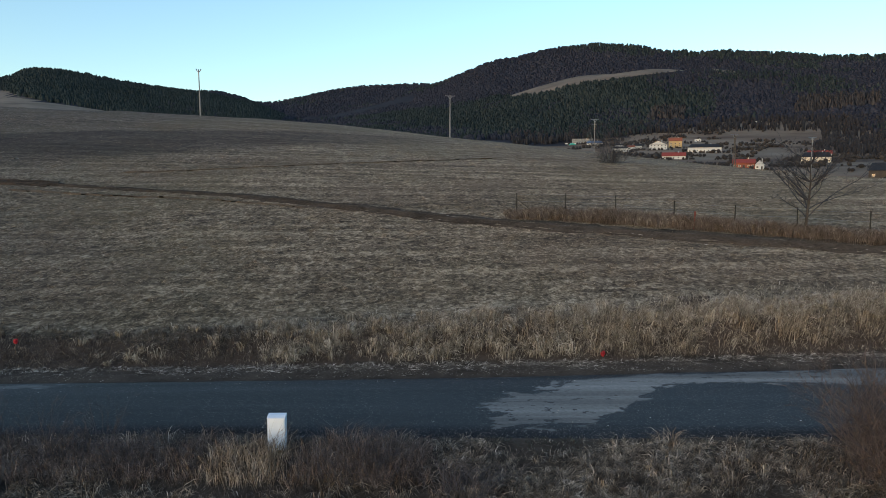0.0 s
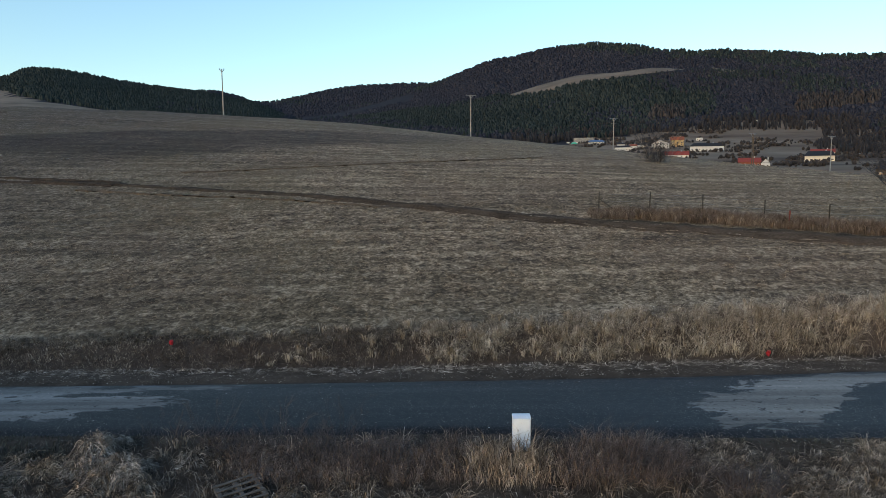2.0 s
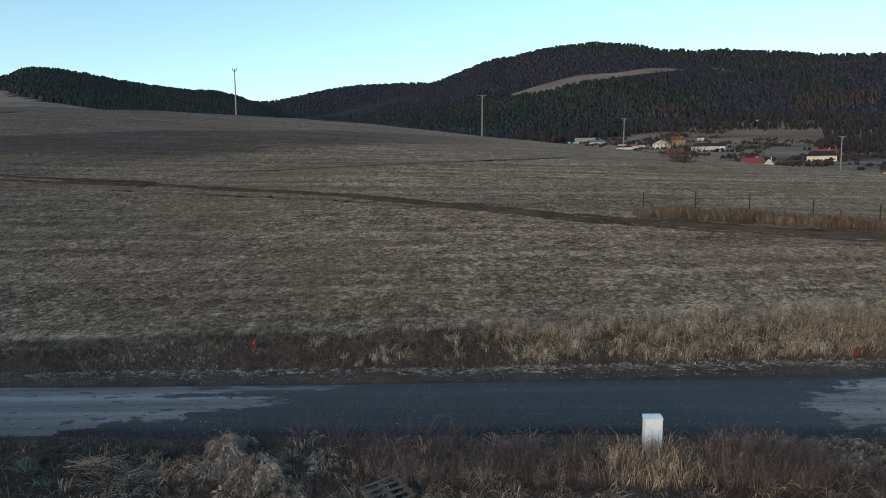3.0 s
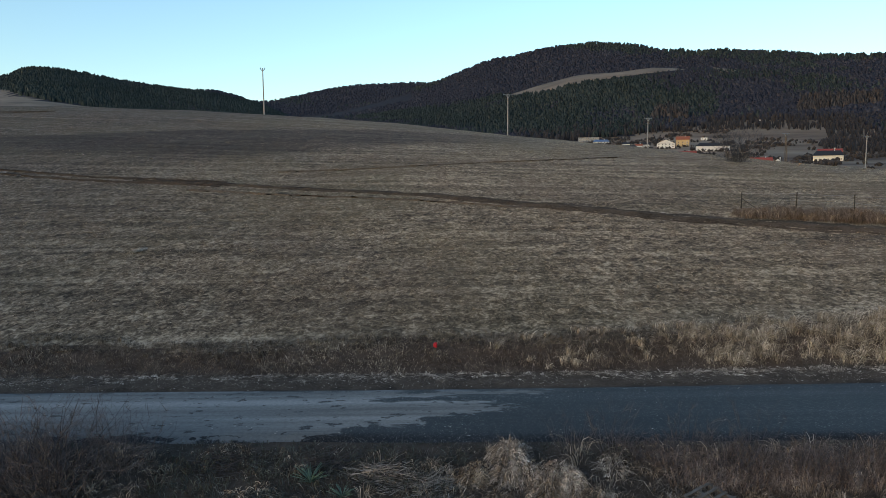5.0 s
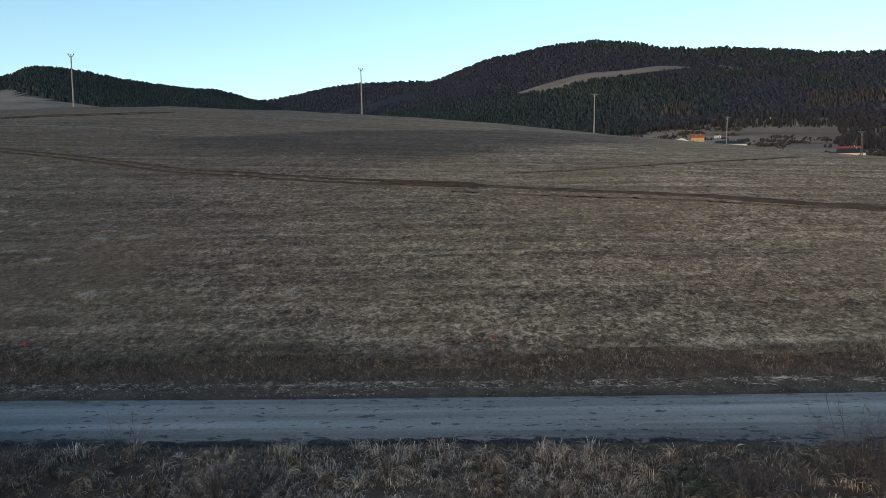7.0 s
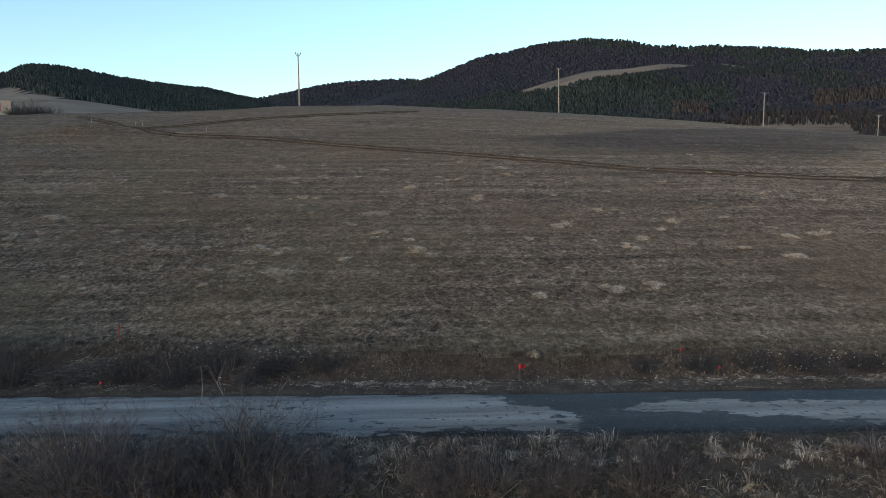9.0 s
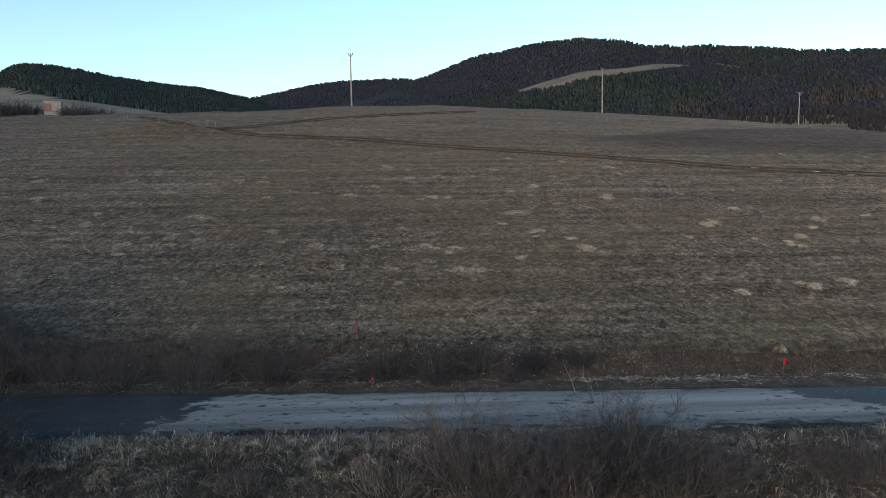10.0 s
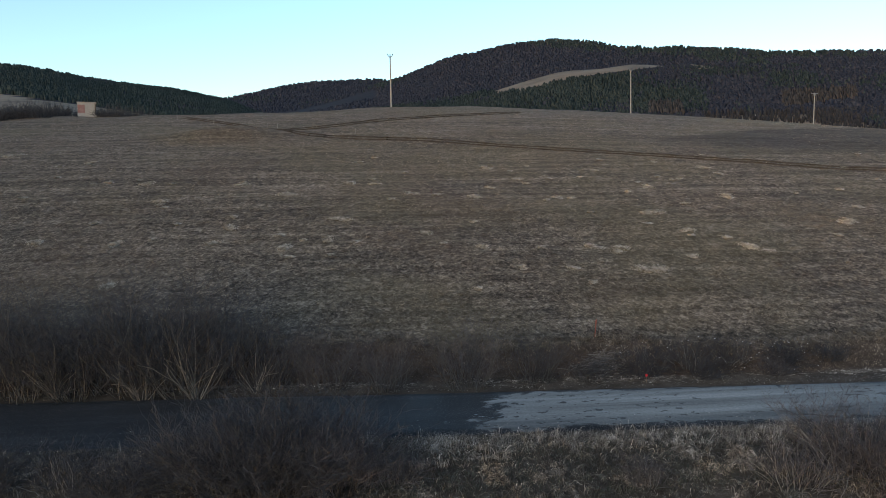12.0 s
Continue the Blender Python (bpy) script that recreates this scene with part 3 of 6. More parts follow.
PORCELAIN = worn("insulator", (0.03, 0.02, 0.018), (0.07, 0.05, 0.045), 8.0, 0.3)


def power_pole(x, y, base, height, turn, kind, lean=0.0):
    hub = tagged(new("power_pole"), "slender concrete power pole with steel crossarm on the meadow", "utility pole", "power line poles")
    body = POLEWOOD if kind == "frame" else CONCRETE
    part("shaft", rodded((0, 0, -2.0), (0, 0, height), 0.19, 0.11, 10), body, hub)
    if kind == "fork":
        arms = [((-0.1, 0, height - 0.35), (-0.5, 0, height + 0.1)), ((0.1, 0, height - 0.35), (0.5, 0, height + 0.1))]
    else:
        arms = [((-1.3, 0, height - 0.1), (1.3, 0, height - 0.1)), ((-0.6, 0, height - 0.1), (0, 0, height - 1.0)), ((0.6, 0, height - 0.1), (0, 0, height - 1.0))]
    for a, b in arms:
        part("crossarm", rodded(a, b, 0.075, 0.075, 6), STEEL, hub)
    for dx in ((-0.5, 0.5, 0.0) if kind == "fork" else (-1.2, 1.2, 0.0)):
        z0 = height + (0.1 if kind == "fork" and dx else 0.0) - (0.02 if kind == "fork" else 0.1)
        bm = rodded((dx, 0, z0), (dx, 0, z0 + 0.32), 0.05, 0.05, 8)
        for k in range(3):
            rod(bm, (dx, 0, z0 + 0.08 + 0.08 * k), (dx, 0, z0 + 0.13 + 0.08 * k), 0.12, 0.07, 8)
        part("insulator", bm, PORCELAIN, hub, "dark ribbed insulator")
    if kind == "frame":
        part("leg", rodded((1.1, 0, -2.0), (0.25, 0, height - 0.4), 0.17, 0.11, 10), body, hub)
    if kind == "double":
        part("crossarm", rodded((-0.7, 0, height - 1.5), (0.7, 0, height - 1.5), 0.05, 0.05, 6), STEEL, hub)
    hub.matrix_basis = pose(x, y, base, 0, lean, turn)
    return hub


for x, y, top, base, turn, kind, lean in POLES:
    power_pole(x, y, base, top - base, turn, kind, lean)


# ---------------------------------------------------------------- dirt track over the meadow
TRACK_X = (-152, -140.5, -134.2, -128.6, -123.8, -119.6, -111.6, -103.9, -96.7, -90, -82.5, -76.8, -71.8, -66.8, -60, -50, -42, -34, -24, -18, -12.5, -7, -3, 0.3, 4.2, 9.8, 16.5, 22.2, 30, 60)
TRACK_Y = (126, 115.1, 107.7, 101.2, 97.2, 95.5, 93.5, 90.5, 87.4, 84.6, 81.9, 79.6, 76.8, 74.6, 71.6, 69.3, 67.4, 66.0, 63.4, 62.0, 60.7, 58.6, 56.8, 54.9, 52.8, 50.2, 47.3, 44.6, 41.4, 31)


def track_y(x):
    return sum(np.interp(np.asarray(x, float) + o, TRACK_X, TRACK_Y) for o in (-3, 0, 3)) / 3


MUD = worn("rut_mud", (0.026, 0.020, 0.016), (0.098, 0.077, 0.061), 1.2, 0.95, 0.0, bump=0.9)


PATHMUD = worn("track_mud", (0.020, 0.017, 0.0148), (0.080, 0.067, 0.058), 1.2, 0.95, 0.0, bump=0.9)
PATHMUD.node_tree.nodes["Principled BSDF"].inputs["Diffuse Roughness"].default_value = 1.0
RUT = worn("dry_rut_earth", (0.045, 0.035, 0.027), (0.15, 0.12, 0.094), 1.2, 0.95, 0.0, bump=0.9)


def dirt_track(name, pts, width, seed, soil=MUD):
    pts = np.asarray(pts, float)
    d = np.gradient(pts, axis=0)
    d /= np.linalg.norm(d, axis=1, keepdims=True)
    side = np.stack([-d[:, 1], d[:, 0]], -1)
    rng = np.random.default_rng(seed)
    prof = np.array([-0.5, -0.42, -0.25, -0.1, 0.1, 0.25, 0.42, 0.5])
    dips = np.array([-0.10, 0.03, -0.05, 0.05, 0.05, -0.05, 0.03, -0.10])
    w = width * (1 + 0.12 * np.sin(np.arange(len(pts)) * 0.5) + rng.normal(0, 0.10, len(pts)))
    P = pts[:, None] + side[:, None] * (prof[None, :, None] * w[:, None, None])
    P += rng.normal(0, 0.05, P.shape)
    z = ground_z(P[..., 0], P[..., 1]) + 0.05 + dips[None] + rng.normal(0, 0.012, P.shape[:2])
    n, k = P.shape[:2]
    i, j = np.meshgrid(np.arange(n - 1), np.arange(k - 1), indexing="ij")
    q = i * k + j
    f = np.stack([q, q + k, q + k + 1, q + 1], -1).reshape(-1, 4)
    me = raw_mesh(name, np.concatenate([P, z[..., None]], -1).reshape(-1, 3), f, True)
    tagged(holds(name, me, soil), "rutted dark mud track crossing the meadow", "dirt track", kind="structure")


for off in (-0.85, 0.85):
    tx = np.arange(-150, -30, 0.6)
    dirt_track("wheel_rut", np.stack([tx, track_y(tx) + off], -1), np.interp(tx, (-150, -60, -30), (0.5, 0.5, 0.6)), 5 + int(off))
tx = np.arange(-40, 60, 0.6)
dirt_track("dirt_track", np.stack([tx, track_y(tx)], -1), np.interp(tx, (-40, -36, -12, 2, 15, 60), (0.5, 0.95, 1.3, 2.2, 2.8, 3.2)), 1, PATHMUD)
# fainter ruts beside and above it
for pts, wide, seed in ((((-33, 62.6), (-24, 60.4), (-16, 58.9), (-9, 57.4), (-3, 55.4)), 0.3, 11), (((-27.3, 72.0), (-21, 73.6), (-14, 76.9), (-6, 80.6), (2, 85.0), (12, 92.0)), 0.38, 12)):
    gx = np.arange(pts[0][0], pts[-1][0], 0.6)
    dirt_track("faint_rut", np.stack([gx, np.interp(gx, *zip(*pts))], -1), np.full(len(gx), wide), seed, RUT)
sx = np.linspace(-129, -88, 60)
for off in (0.0, 2.6):
    dirt_track("faint_track", np.stack([sx, np.interp(sx, (-129, -124, -116.6, -108.2, -102.1, -96.5, -88), (101.5, 104.6, 111, 116.4, 121, 125.3, 131)) + off], -1), np.full(60, 0.55), 2 + int(off))


# ---------------------------------------------------------------- grass
def tufts(name, x, y, height, blades, spread, width, lean, material, label, category="grass", seed=0, simple=False, lift=0.0):
    """Clumps of tapering stalks that bend outwards; one mesh."""
    rng = np.random.default_rng(seed)
    n = len(x)
    X, Y = np.repeat(x, blades), np.repeat(y, blades)
    H = np.repeat(height, blades) * rng.uniform(0.55, 1.2, n * blades)
    a = rng.uniform(0, 2 * np.pi, n * blades)
    off = np.repeat(spread if np.ndim(spread) else np.full(n, spread), blades) * np.sqrt(rng.uniform(0, 1, n * blades))
    X, Y = X + off * np.cos(a), Y + off * np.sin(a)
    Z = ground_z(X, Y) - 0.02 + lift
    bend = lean * rng.uniform(0.3, 1.3, n * blades) * H
    ax, ay = np.cos(a + rng.normal(0, 0.7, n * blades)), np.sin(a + rng.normal(0, 0.7, n * blades))
    wx, wy = -np.sin(a + 0.9), np.cos(a + 0.9)
    w = width * rng.uniform(0.7, 1.4, n * blades)
    base = np.stack([X, Y, Z], -1)
    side = np.stack([wx * w, wy * w, 0 * w], -1)
    tip = base + np.stack([ax * bend, ay * bend, H * max(0.25, 1 - 0.36 * lean)], -1)
    if simple:
        verts = np.stack([base - side, base + side, tip], 1).reshape(-1, 3)
        faces = np.arange(len(X) * 3).reshape(-1, 3)
    else:
        mid = base + np.stack([ax * bend * 0.35, ay * bend * 0.35, H * 0.6], -1)
        verts = np.stack([base, mid - side, mid + side, tip], 1).reshape(-1, 3)
        k = np.arange(len(X))[:, None, None] * 4
        faces = (k + np.array([(0, 2, 1), (1, 2, 3)])[None]).reshape(-1, 3)
    return tagged(holds(name, raw_mesh(name, verts, faces), material), label, category, kind="stuff")


RUSSET = blades_material("russet_stalks", [(0.15, (0.030, 0.021, 0.019)), (0.5, (0.105, 0.077, 0.068)), (0.8, (0.205, 0.16, 0.142)), (1.0, (0.40, 0.335, 0.295))])
TURF = blades_material("short_turf", [(0.2, (0.03, 0.021, 0.014)), (0.45, (0.13, 0.094, 0.06)), (0.7, (0.30, 0.225, 0.15)), (1.0, (0.60, 0.48, 0.35))])
DULLTURF = blades_material("dull_turf", [(0.2, (0.021, 0.0163, 0.0115)), (0.5, (0.083, 0.0665, 0.049)), (0.75, (0.174, 0.142, 0.108)), (1.0, (0.39, 0.325, 0.26))])
BANKSTRAW = blades_material("bank_straw", [(0.15, (0.045, 0.035, 0.025)), (0.4, (0.180, 0.140, 0.097)), (0.68, (0.41, 0.335, 0.242)), (0.92, (0.74, 0.65, 0.52))])
BANKWEED = blades_material("bank_weeds", [(0.2, (0.026, 0.019, 0.0145)), (0.5, (0.097, 0.071, 0.053)), (0.8, (0.20, 0.15, 0.114)), (1.0, (0.38, 0.30, 0.235))])
GREYGRASS = blades_material("grey_grass", [(0.2, (0.016, 0.0135, 0.0115)), (0.45, (0.064, 0.054, 0.044)), (0.7, (0.172, 0.150, 0.126)), (0.95, (0.44, 0.395, 0.34))])
VERGESTRAW = blades_material("verge_straw", [(0.2, (0.034, 0.024, 0.016)), (0.45, (0.14, 0.103, 0.07)), (0.7, (0.34, 0.265, 0.19)), (0.95, (0.70, 0.58, 0.45))])
FROSTY = blades_material("frosty_grass", [(0.15, (0.038, 0.032, 0.028)), (0.48, (0.16, 0.138, 0.12)), (0.75, (0.38, 0.34, 0.305)), (0.95, (0.72, 0.67, 0.61))])
GREENISH = blades_material("dull_green_grass", [(0.1, (0.014, 0.018, 0.014)), (0.5, (0.036, 0.044, 0.034)), (0.9, (0.115, 0.120, 0.095))])
rng = np.random.default_rng(11)


def drooping(name, x, y, rise, length, blades, spread, width, way, material, label, seed, category="grass"):
    """Clumps of long blades that rise, arch over and hang, combed one way by wind and slope; one mesh."""
    r = np.random.default_rng(seed)
    n = len(x) * blades
    a = np.repeat(r.uniform(0, 6.28, len(x)), blades) + r.normal(0, 1.3, n)
    q = np.sqrt(r.uniform(0, 1, n)) * np.repeat(spread, blades)
    X, Y = np.repeat(x, blades) + q * np.cos(a), np.repeat(y, blades) + q * np.sin(a)
    L = np.repeat(length, blades) * r.uniform(0.5, 1.15, n)
    H = np.repeat(rise, blades) * r.uniform(0.55, 1.15, n)
    ax, ay = 0.55 * np.cos(a) + way[0] + r.normal(0, 0.3, n), 0.55 * np.sin(a) + way[1] + r.normal(0, 0.3, n)
    norm = np.hypot(ax, ay) + 1e-6
    ax, ay = ax / norm, ay / norm
    base = np.stack([X, Y, ground_z(X, Y) - 0.02], -1)
    wide = np.stack([-ay, ax, r.normal(0, 0.3, n)], -1) * (width * r.uniform(0.6, 1.4, n))[:, None]
    rows = []
    for u, w in ((0.0, 0.7), (0.4, 1.0), (0.72, 0.8)):
        p = base + np.stack([ax * L * u ** 1.7, ay * L * u ** 1.7, H * (2.15 * u - 1.45 * u * u)], -1)
        rows += [p - wide * w, p + wide * w]
    tip = base + np.stack([ax * L, ay * L, H * 0.62], -1)
    verts = np.stack(rows + [tip], 1).reshape(-1, 3)
    f = np.array([(0, 1, 3), (0, 3, 2), (2, 3, 5), (2, 5, 4), (4, 5, 6)])
    faces = (np.arange(n)[:, None, None] * 7 + f[None]).reshape(-1, 3)
    return tagged(holds(name, raw_mesh(name, verts, faces), material), label, category, kind="stuff")


def scatter(n, x0, x1, s0, s1, line=road_far, sign=1):
    x = rng.uniform(x0, x1, n)
    return x, line(x) + sign * rng.uniform(s0, s1, n)


def drift(x, y, scale, seed):
    return 0.5 + 0.33 * lumps(x, y, scale, 1.0, seed)


# tall dead grass on the roadside bank, taller towards the east end
x, y = scatter(19000, -140, 45, 1.6, 4.6)
y = y + np.interp(x, (-10, 25, 45), (0, 1, 1)) * rng.uniform(0, 3.4, len(x)) * (rng.random(len(x)) < 0.6)
h = np.interp(x, (-140, -100, -60, -10, 12, 45), (0.18, 0.2, 0.24, 0.26, 0.55, 0.7)) * (0.6 + 0.8 * drift(x, y, 1.7, 5)) * np.interp(y - road_far(x), (1.7, 2.4, 3.6, 4.3, 7.5), (0.6, 1.0, 0.9, 0.6, 0.5)) * np.where(rng.random(len(x)) < 0.06, 1.7, 1.0)
pick = drift(x, y, 2.3, 7) + rng.normal(0, 0.15, len(x)) + np.interp(x, (-140, -40, -12, 0, 8, 45), (-0.3, -0.3, -0.26, -0.16, 0.06, 0.26)) > 0.52
tufts("bank_straw_grass", x[pick], y[pick], h[pick], 9, 0.2, 0.0065, 1.35, BANKSTRAW, "tall dry straw-coloured grass on the roadside bank", seed=1)
tufts("bank_russet_stalks", x[~pick], y[~pick], h[~pick], 6, 0.2, 0.0085, 1.2, BANKWEED, "brown dead weeds and stalks on the roadside bank", seed=2)
# long combed clumps where the bank is tall
x, y = scatter(900, -7, 45, 1.75, 5.0)
x, y = x + rng.normal(0, 0.3, 900), y + np.interp(x, (0, 20, 45), (0, 0.7, 1.6)) * rng.random(900)
on = (rng.random(900) < np.interp(x, (-7, 2, 10), (0.2, 0.7, 1.0))) & (drift(x, y, 2.3, 7) + rng.normal(0, 0.22, 900) > 0.36)
x, y = x[on], y[on]
size = rng.uniform(0.6, 1.25, len(x)) * np.interp(x, (-7, 10, 45), (0.6, 1.0, 1.15))
drooping("bank_clumps", x, y, 0.62 * size, 0.72 * size, 46, 0.30 * size, 0.0062, (0.35, -0.55), BANKSTRAW, "tall clumps of pale straw grass combed down the bank", 41)
# wind-laid fringe along the foot of the bank
x, y = scatter(2000, -140, 45, 1.3, 1.55)
on = drift(x, y, 2.7, 14) + rng.normal(0, 0.15, len(x)) > np.interp(x, (-60, -12, 0), (0.5, 0.45, 0.2))
x, y = x[on], y[on]
drooping("bank_foot_grass", x, y, rng.uniform(0.05, 0.13, len(x)), rng.uniform(0.15, 0.35, len(x)), 11, np.full(len(x), 0.16), 0.0085, (0.5, -0.2), FROSTY, "pale flattened grass fringe at the foot of the bank", 3)
# sods and grass that hang over the top edge of the bank
x, y = scatter(1700, -140, 30, 3.5, 4.9)
y = y + 0.5 * np.sin(x * 0.43)
drooping("bank_edge_grass", x, y, rng.uniform(0.12, 0.3, 1700), rng.uniform(0.2, 0.42, 1700), 15, np.full(1700, 0.26), 0.009, (0.1, -0.5), DULLTURF, "overhanging dull grass along the top of the bank", 42)
# flattened pale grass trodden into the far verge
x, y = scatter(2200, -140, 45, 0.75, 1.6)
on = drift(x, y, 1.9, 21) + rng.normal(0, 0.16, 2200) > 0.5
x, y = x[on], y[on]
drooping("flattened_verge_grass", x, y, rng.uniform(0.03, 0.09, len(x)), rng.uniform(0.15, 0.4, len(x)), 10, np.full(len(x), 0.2), 0.009, (0.7, -0.1), FROSTY, "pale flattened grass on the trodden far verge", 43)
# sparse growth on the far verge
x, y = scatter(8000, -140, 45, 0.1, 1.5)
on = drift(x, y, 1.2, 8) + rng.normal(0, 0.2, len(x)) > 0.42
x, y = x[on], y[on]
tufts("verge_weeds", x, y, np.full(len(x), 0.09), 5, 0.14, 0.009, 1.2, FROSTY, "short trampled weeds on the earthen verge", seed=4, simple=True)

# short meadow grass
cx, cy = scatter(26000, -155, 45, 3.7, 32)
own = rng.integers(0, len(cx), 90000)
x, y = cx[own] + rng.normal(0, 0.16, len(own)), cy[own] + rng.normal(0, 0.12, len(own))
h = (0.055 + 0.05 * drift(x, y, 2.1, 3)) * rng.uniform(0.6, 1.5, len(cx))[own]
dull = rng.random(len(x)) < np.interp(x, (-68, -12), (0.9, 0.05))
tufts("meadow_grass", x[~dull], y[~dull], h[~dull], 4, 0.10, 0.016, 0.9, TURF, "short dry winter grass of the meadow", seed=5, simple=True)
tufts("dull_meadow_grass", x[dull], y[dull], h[dull], 4, 0.10, 0.015, 0.9, DULLTURF, "short dull brown-green winter grass of the meadow", seed=15, simple=True)
x = rng.uniform(-200, 75, 24000)
y = rng.uniform(58, 130, 24000)
on = np.abs(np.abs(y - track_y(x)) - 0.85 * (x < -38)) > np.where(x < -38, 0.4, 1.6)
thin = (y - 0.57 * x > 98) & (y - 0.45 * x < 132) & (x < 5) & (x > -75)
on &= ~(thin & (rng.random(len(x)) < 0.85))
x, y = x[on], y[on]
tufts("far_meadow_grass", x, y, 0.13 + 0.10 * drift(x, y, 4.1, 4), 4, 0.4, 0.026, 1.4, TURF, "short dry winter grass farther up the meadow", seed=6, simple=True)

# pale bleached patches in the meadow
PALE = blades_material("bleached_grass", [(0.15, (0.085, 0.076, 0.067)), (0.45, (0.255, 0.237, 0.215)), (0.9, (0.54, 0.51, 0.47))])
PATCH = [(-93.4, 42.2, 1.0), (-84.4, 45.7, 0.8), (-94.3, 46.7, 0.6), (-96.1, 47.4, 0.6), (-115.6, 55.4, 0.9), (-116.1, 50.4, 0.6), (-108.3, 51.3, 0.5), (-119.0, 48.6, 0.6), (-124.4, 53.9, 0.7),
         (-121.4, 63.7, 0.8), (-126.8, 67.6, 0.7), (-115.7, 67.8, 0.6), (-109.6, 63.6, 0.5), (-103.8, 61.4, 0.9), (-101.1, 74.4, 0.7), (-95.6, 61.0, 0.6), (-85.9, 64.4, 0.8), (-79.6, 60.3, 0.7),
         (-73.1, 52.5, 0.9), (-68.5, 48.4, 0.6), (-69.8, 46.5, 0.5), (-72.7, 38.8, 0.6), (-77.1, 37.9, 0.4), (-69.9, 39.2, 0.5), (-87.8, 50.3, 0.5), (-88.6, 55.3, 0.9), (-76.8, 73.0, 0.7), (-136.5, 68.2, 0.8),
         (-59.4, 44.1, 0.6), (-55.1, 48.6, 0.8), (-57.4, 48.3, 0.5), (-44.9, 41.9, 0.6), (-28.5, 43.9, 0.4), (-52.2, 37.5, 0.6), (-41.5, 37.5, 0.5), (-64.7, 52.5, 0.5), (-138.5, 51.5, 0.7),
         (-132.3, 50.6, 0.7), (-129.4, 42.3, 0.6), (-124.8, 50.1, 0.6), (-132.8, 62.0, 0.7), (-146.8, 79.1, 0.8), (-158.7, 84.4, 0.9)]
for k in range(80):
    PATCH.append((rng.uniform(-150, -42), rng.uniform(40, 82), rng.uniform(0.14, 0.36)))
px, py = [], []
for cx, cy, r in PATCH:
    r *= 0.85
    n = int(250 * r) + 20
    lobe = rng.normal(0, 0.55 * r, (4, 2))[rng.integers(0, 4, n)]
    px += list(cx + lobe[:, 0] + rng.normal(0, 0.30 * r, n))
    py += list(cy + lobe[:, 1] + rng.normal(0, 0.34 * r, n))
tufts("bleached_patches", np.array(px), np.array(py), np.full(len(px), 0.19), 5, 0.14, 0.018, 1.3, PALE, "pale bleached grass patches in the meadow", seed=7, simple=True, lift=0.03)

# near verge, below the camera's line
cx, cy = scatter(5200, -134, 32, 0.1, 7.0, road_near, -1)
size = rng.uniform(0.18, 0.62, len(cx))
tone = drift(cx, cy, 2.6, 9) + rng.normal(0, 0.22, len(cx))
tall = rng.uniform(0.5, 1.55, len(cx))
own = rng.integers(0, len(cx), 18000)
x, y = cx[own] + rng.normal(0, 1, len(own)) * size[own] * 0.55, cy[own] + rng.normal(0, 1, len(own)) * size[own] * 0.4
y = np.minimum(y, road_near(x) + 0.1)
heap = ((x + 54.4) / 1.7) ** 2 + ((y - 19.6) / 1.3) ** 2 < 1
heap |= (x > -15.5) & (x < -8.2) & (y > 17.0) & (rng.random(len(x)) < 0.75)
x, y, own = x[~heap], y[~heap], own[~heap]
k = tone[own] + rng.normal(0, 0.06, len(x))
edge = np.interp(road_near(x) - y, (-0.1, 0.5, 1.4, 7.5), (0.3, 0.55, 1.0, 1.0))
h = (0.16 + 0.34 * drift(x, y, 1.5, 12) ** 2) * edge * tall[own]
a, b, c = k < 0.46, (k >= 0.46) & (k < 0.62), k >= 0.62
tufts("verge_grey_grass", x[a], y[a], h[a], 8, 0.2, 0.008, 1.7, GREYGRASS, "matted grey winter grass on the near verge", seed=8)
tufts("verge_straw_grass", x[b], y[b], h[b] * 1.1, 9, 0.17, 0.008, 1.7, VERGESTRAW, "dry straw grass tussocks on the near verge", seed=9)
tufts("verge_russet_weeds", x[c], y[c], h[c] * 1.1, 9, 0.18, 0.006, 0.9, RUSSET, "upright red-brown dead weeds on the near verge", seed=10)
for count, x0, x1, s0, s1, mt, tall, seed, label in (
        (420, -134, 26, 0.6, 5.5, GREYGRASS, 0.36, 51, "drooping clumps of grey winter grass on the near verge"),
        (300, -40, 26, 0.5, 5.0, VERGESTRAW, 0.34, 52, "drooping clumps of straw grass on the near verge"),
        (240, -112, -27, 0.3, 2.4, FROSTY, 0.38, 53, "drooping clumps of pale frosted grass on the near verge")):
    x, y = scatter(count, x0, x1, s0, s1, road_near, -1)
    on = (((x + 54.4) / 2.2) ** 2 + ((y - 19.6) / 1.8) ** 2 > 1) & (np.abs(x - 3.95) > 0.6) & ((x < -16) | (x > -8.2) | (rng.random(count) < 0.3))
    x, y = x[on], y[on]
    size = rng.uniform(0.5, 1.4, len(x))
    drooping("verge_clumps", x, y, tall * size, 0.42 * size, 38, 0.24 * size, 0.0062, (0.0, -0.1), mt, label, seed)
x, y = scatter(3600, -136, 34, 0.0, 1.3, road_near, -1)
tufts("verge_green_grass", x, y, np.full(len(x), 0.13), 7, 0.16, 0.010, 0.9, GREENISH, "dull green low grass along the road edge", seed=12)
x, y = np.append(rng.uniform(-112, -74, 1500), rng.uniform(-15.5, -8.0, 420)), rng.uniform(0.9, 4.8, 1920)
y = road_near(x) - y
tufts("dark_undergrowth", x, y, rng.uniform(0.16, 0.42, 1920), 11, 0.26, 0.011, 1.0, GREENISH, "dark green undergrowth among the verge grass", "plant", seed=24)
x, y = -25.7 + rng.normal(0, 0.55, 170), 18.1 + rng.normal(0, 0.5, 170)
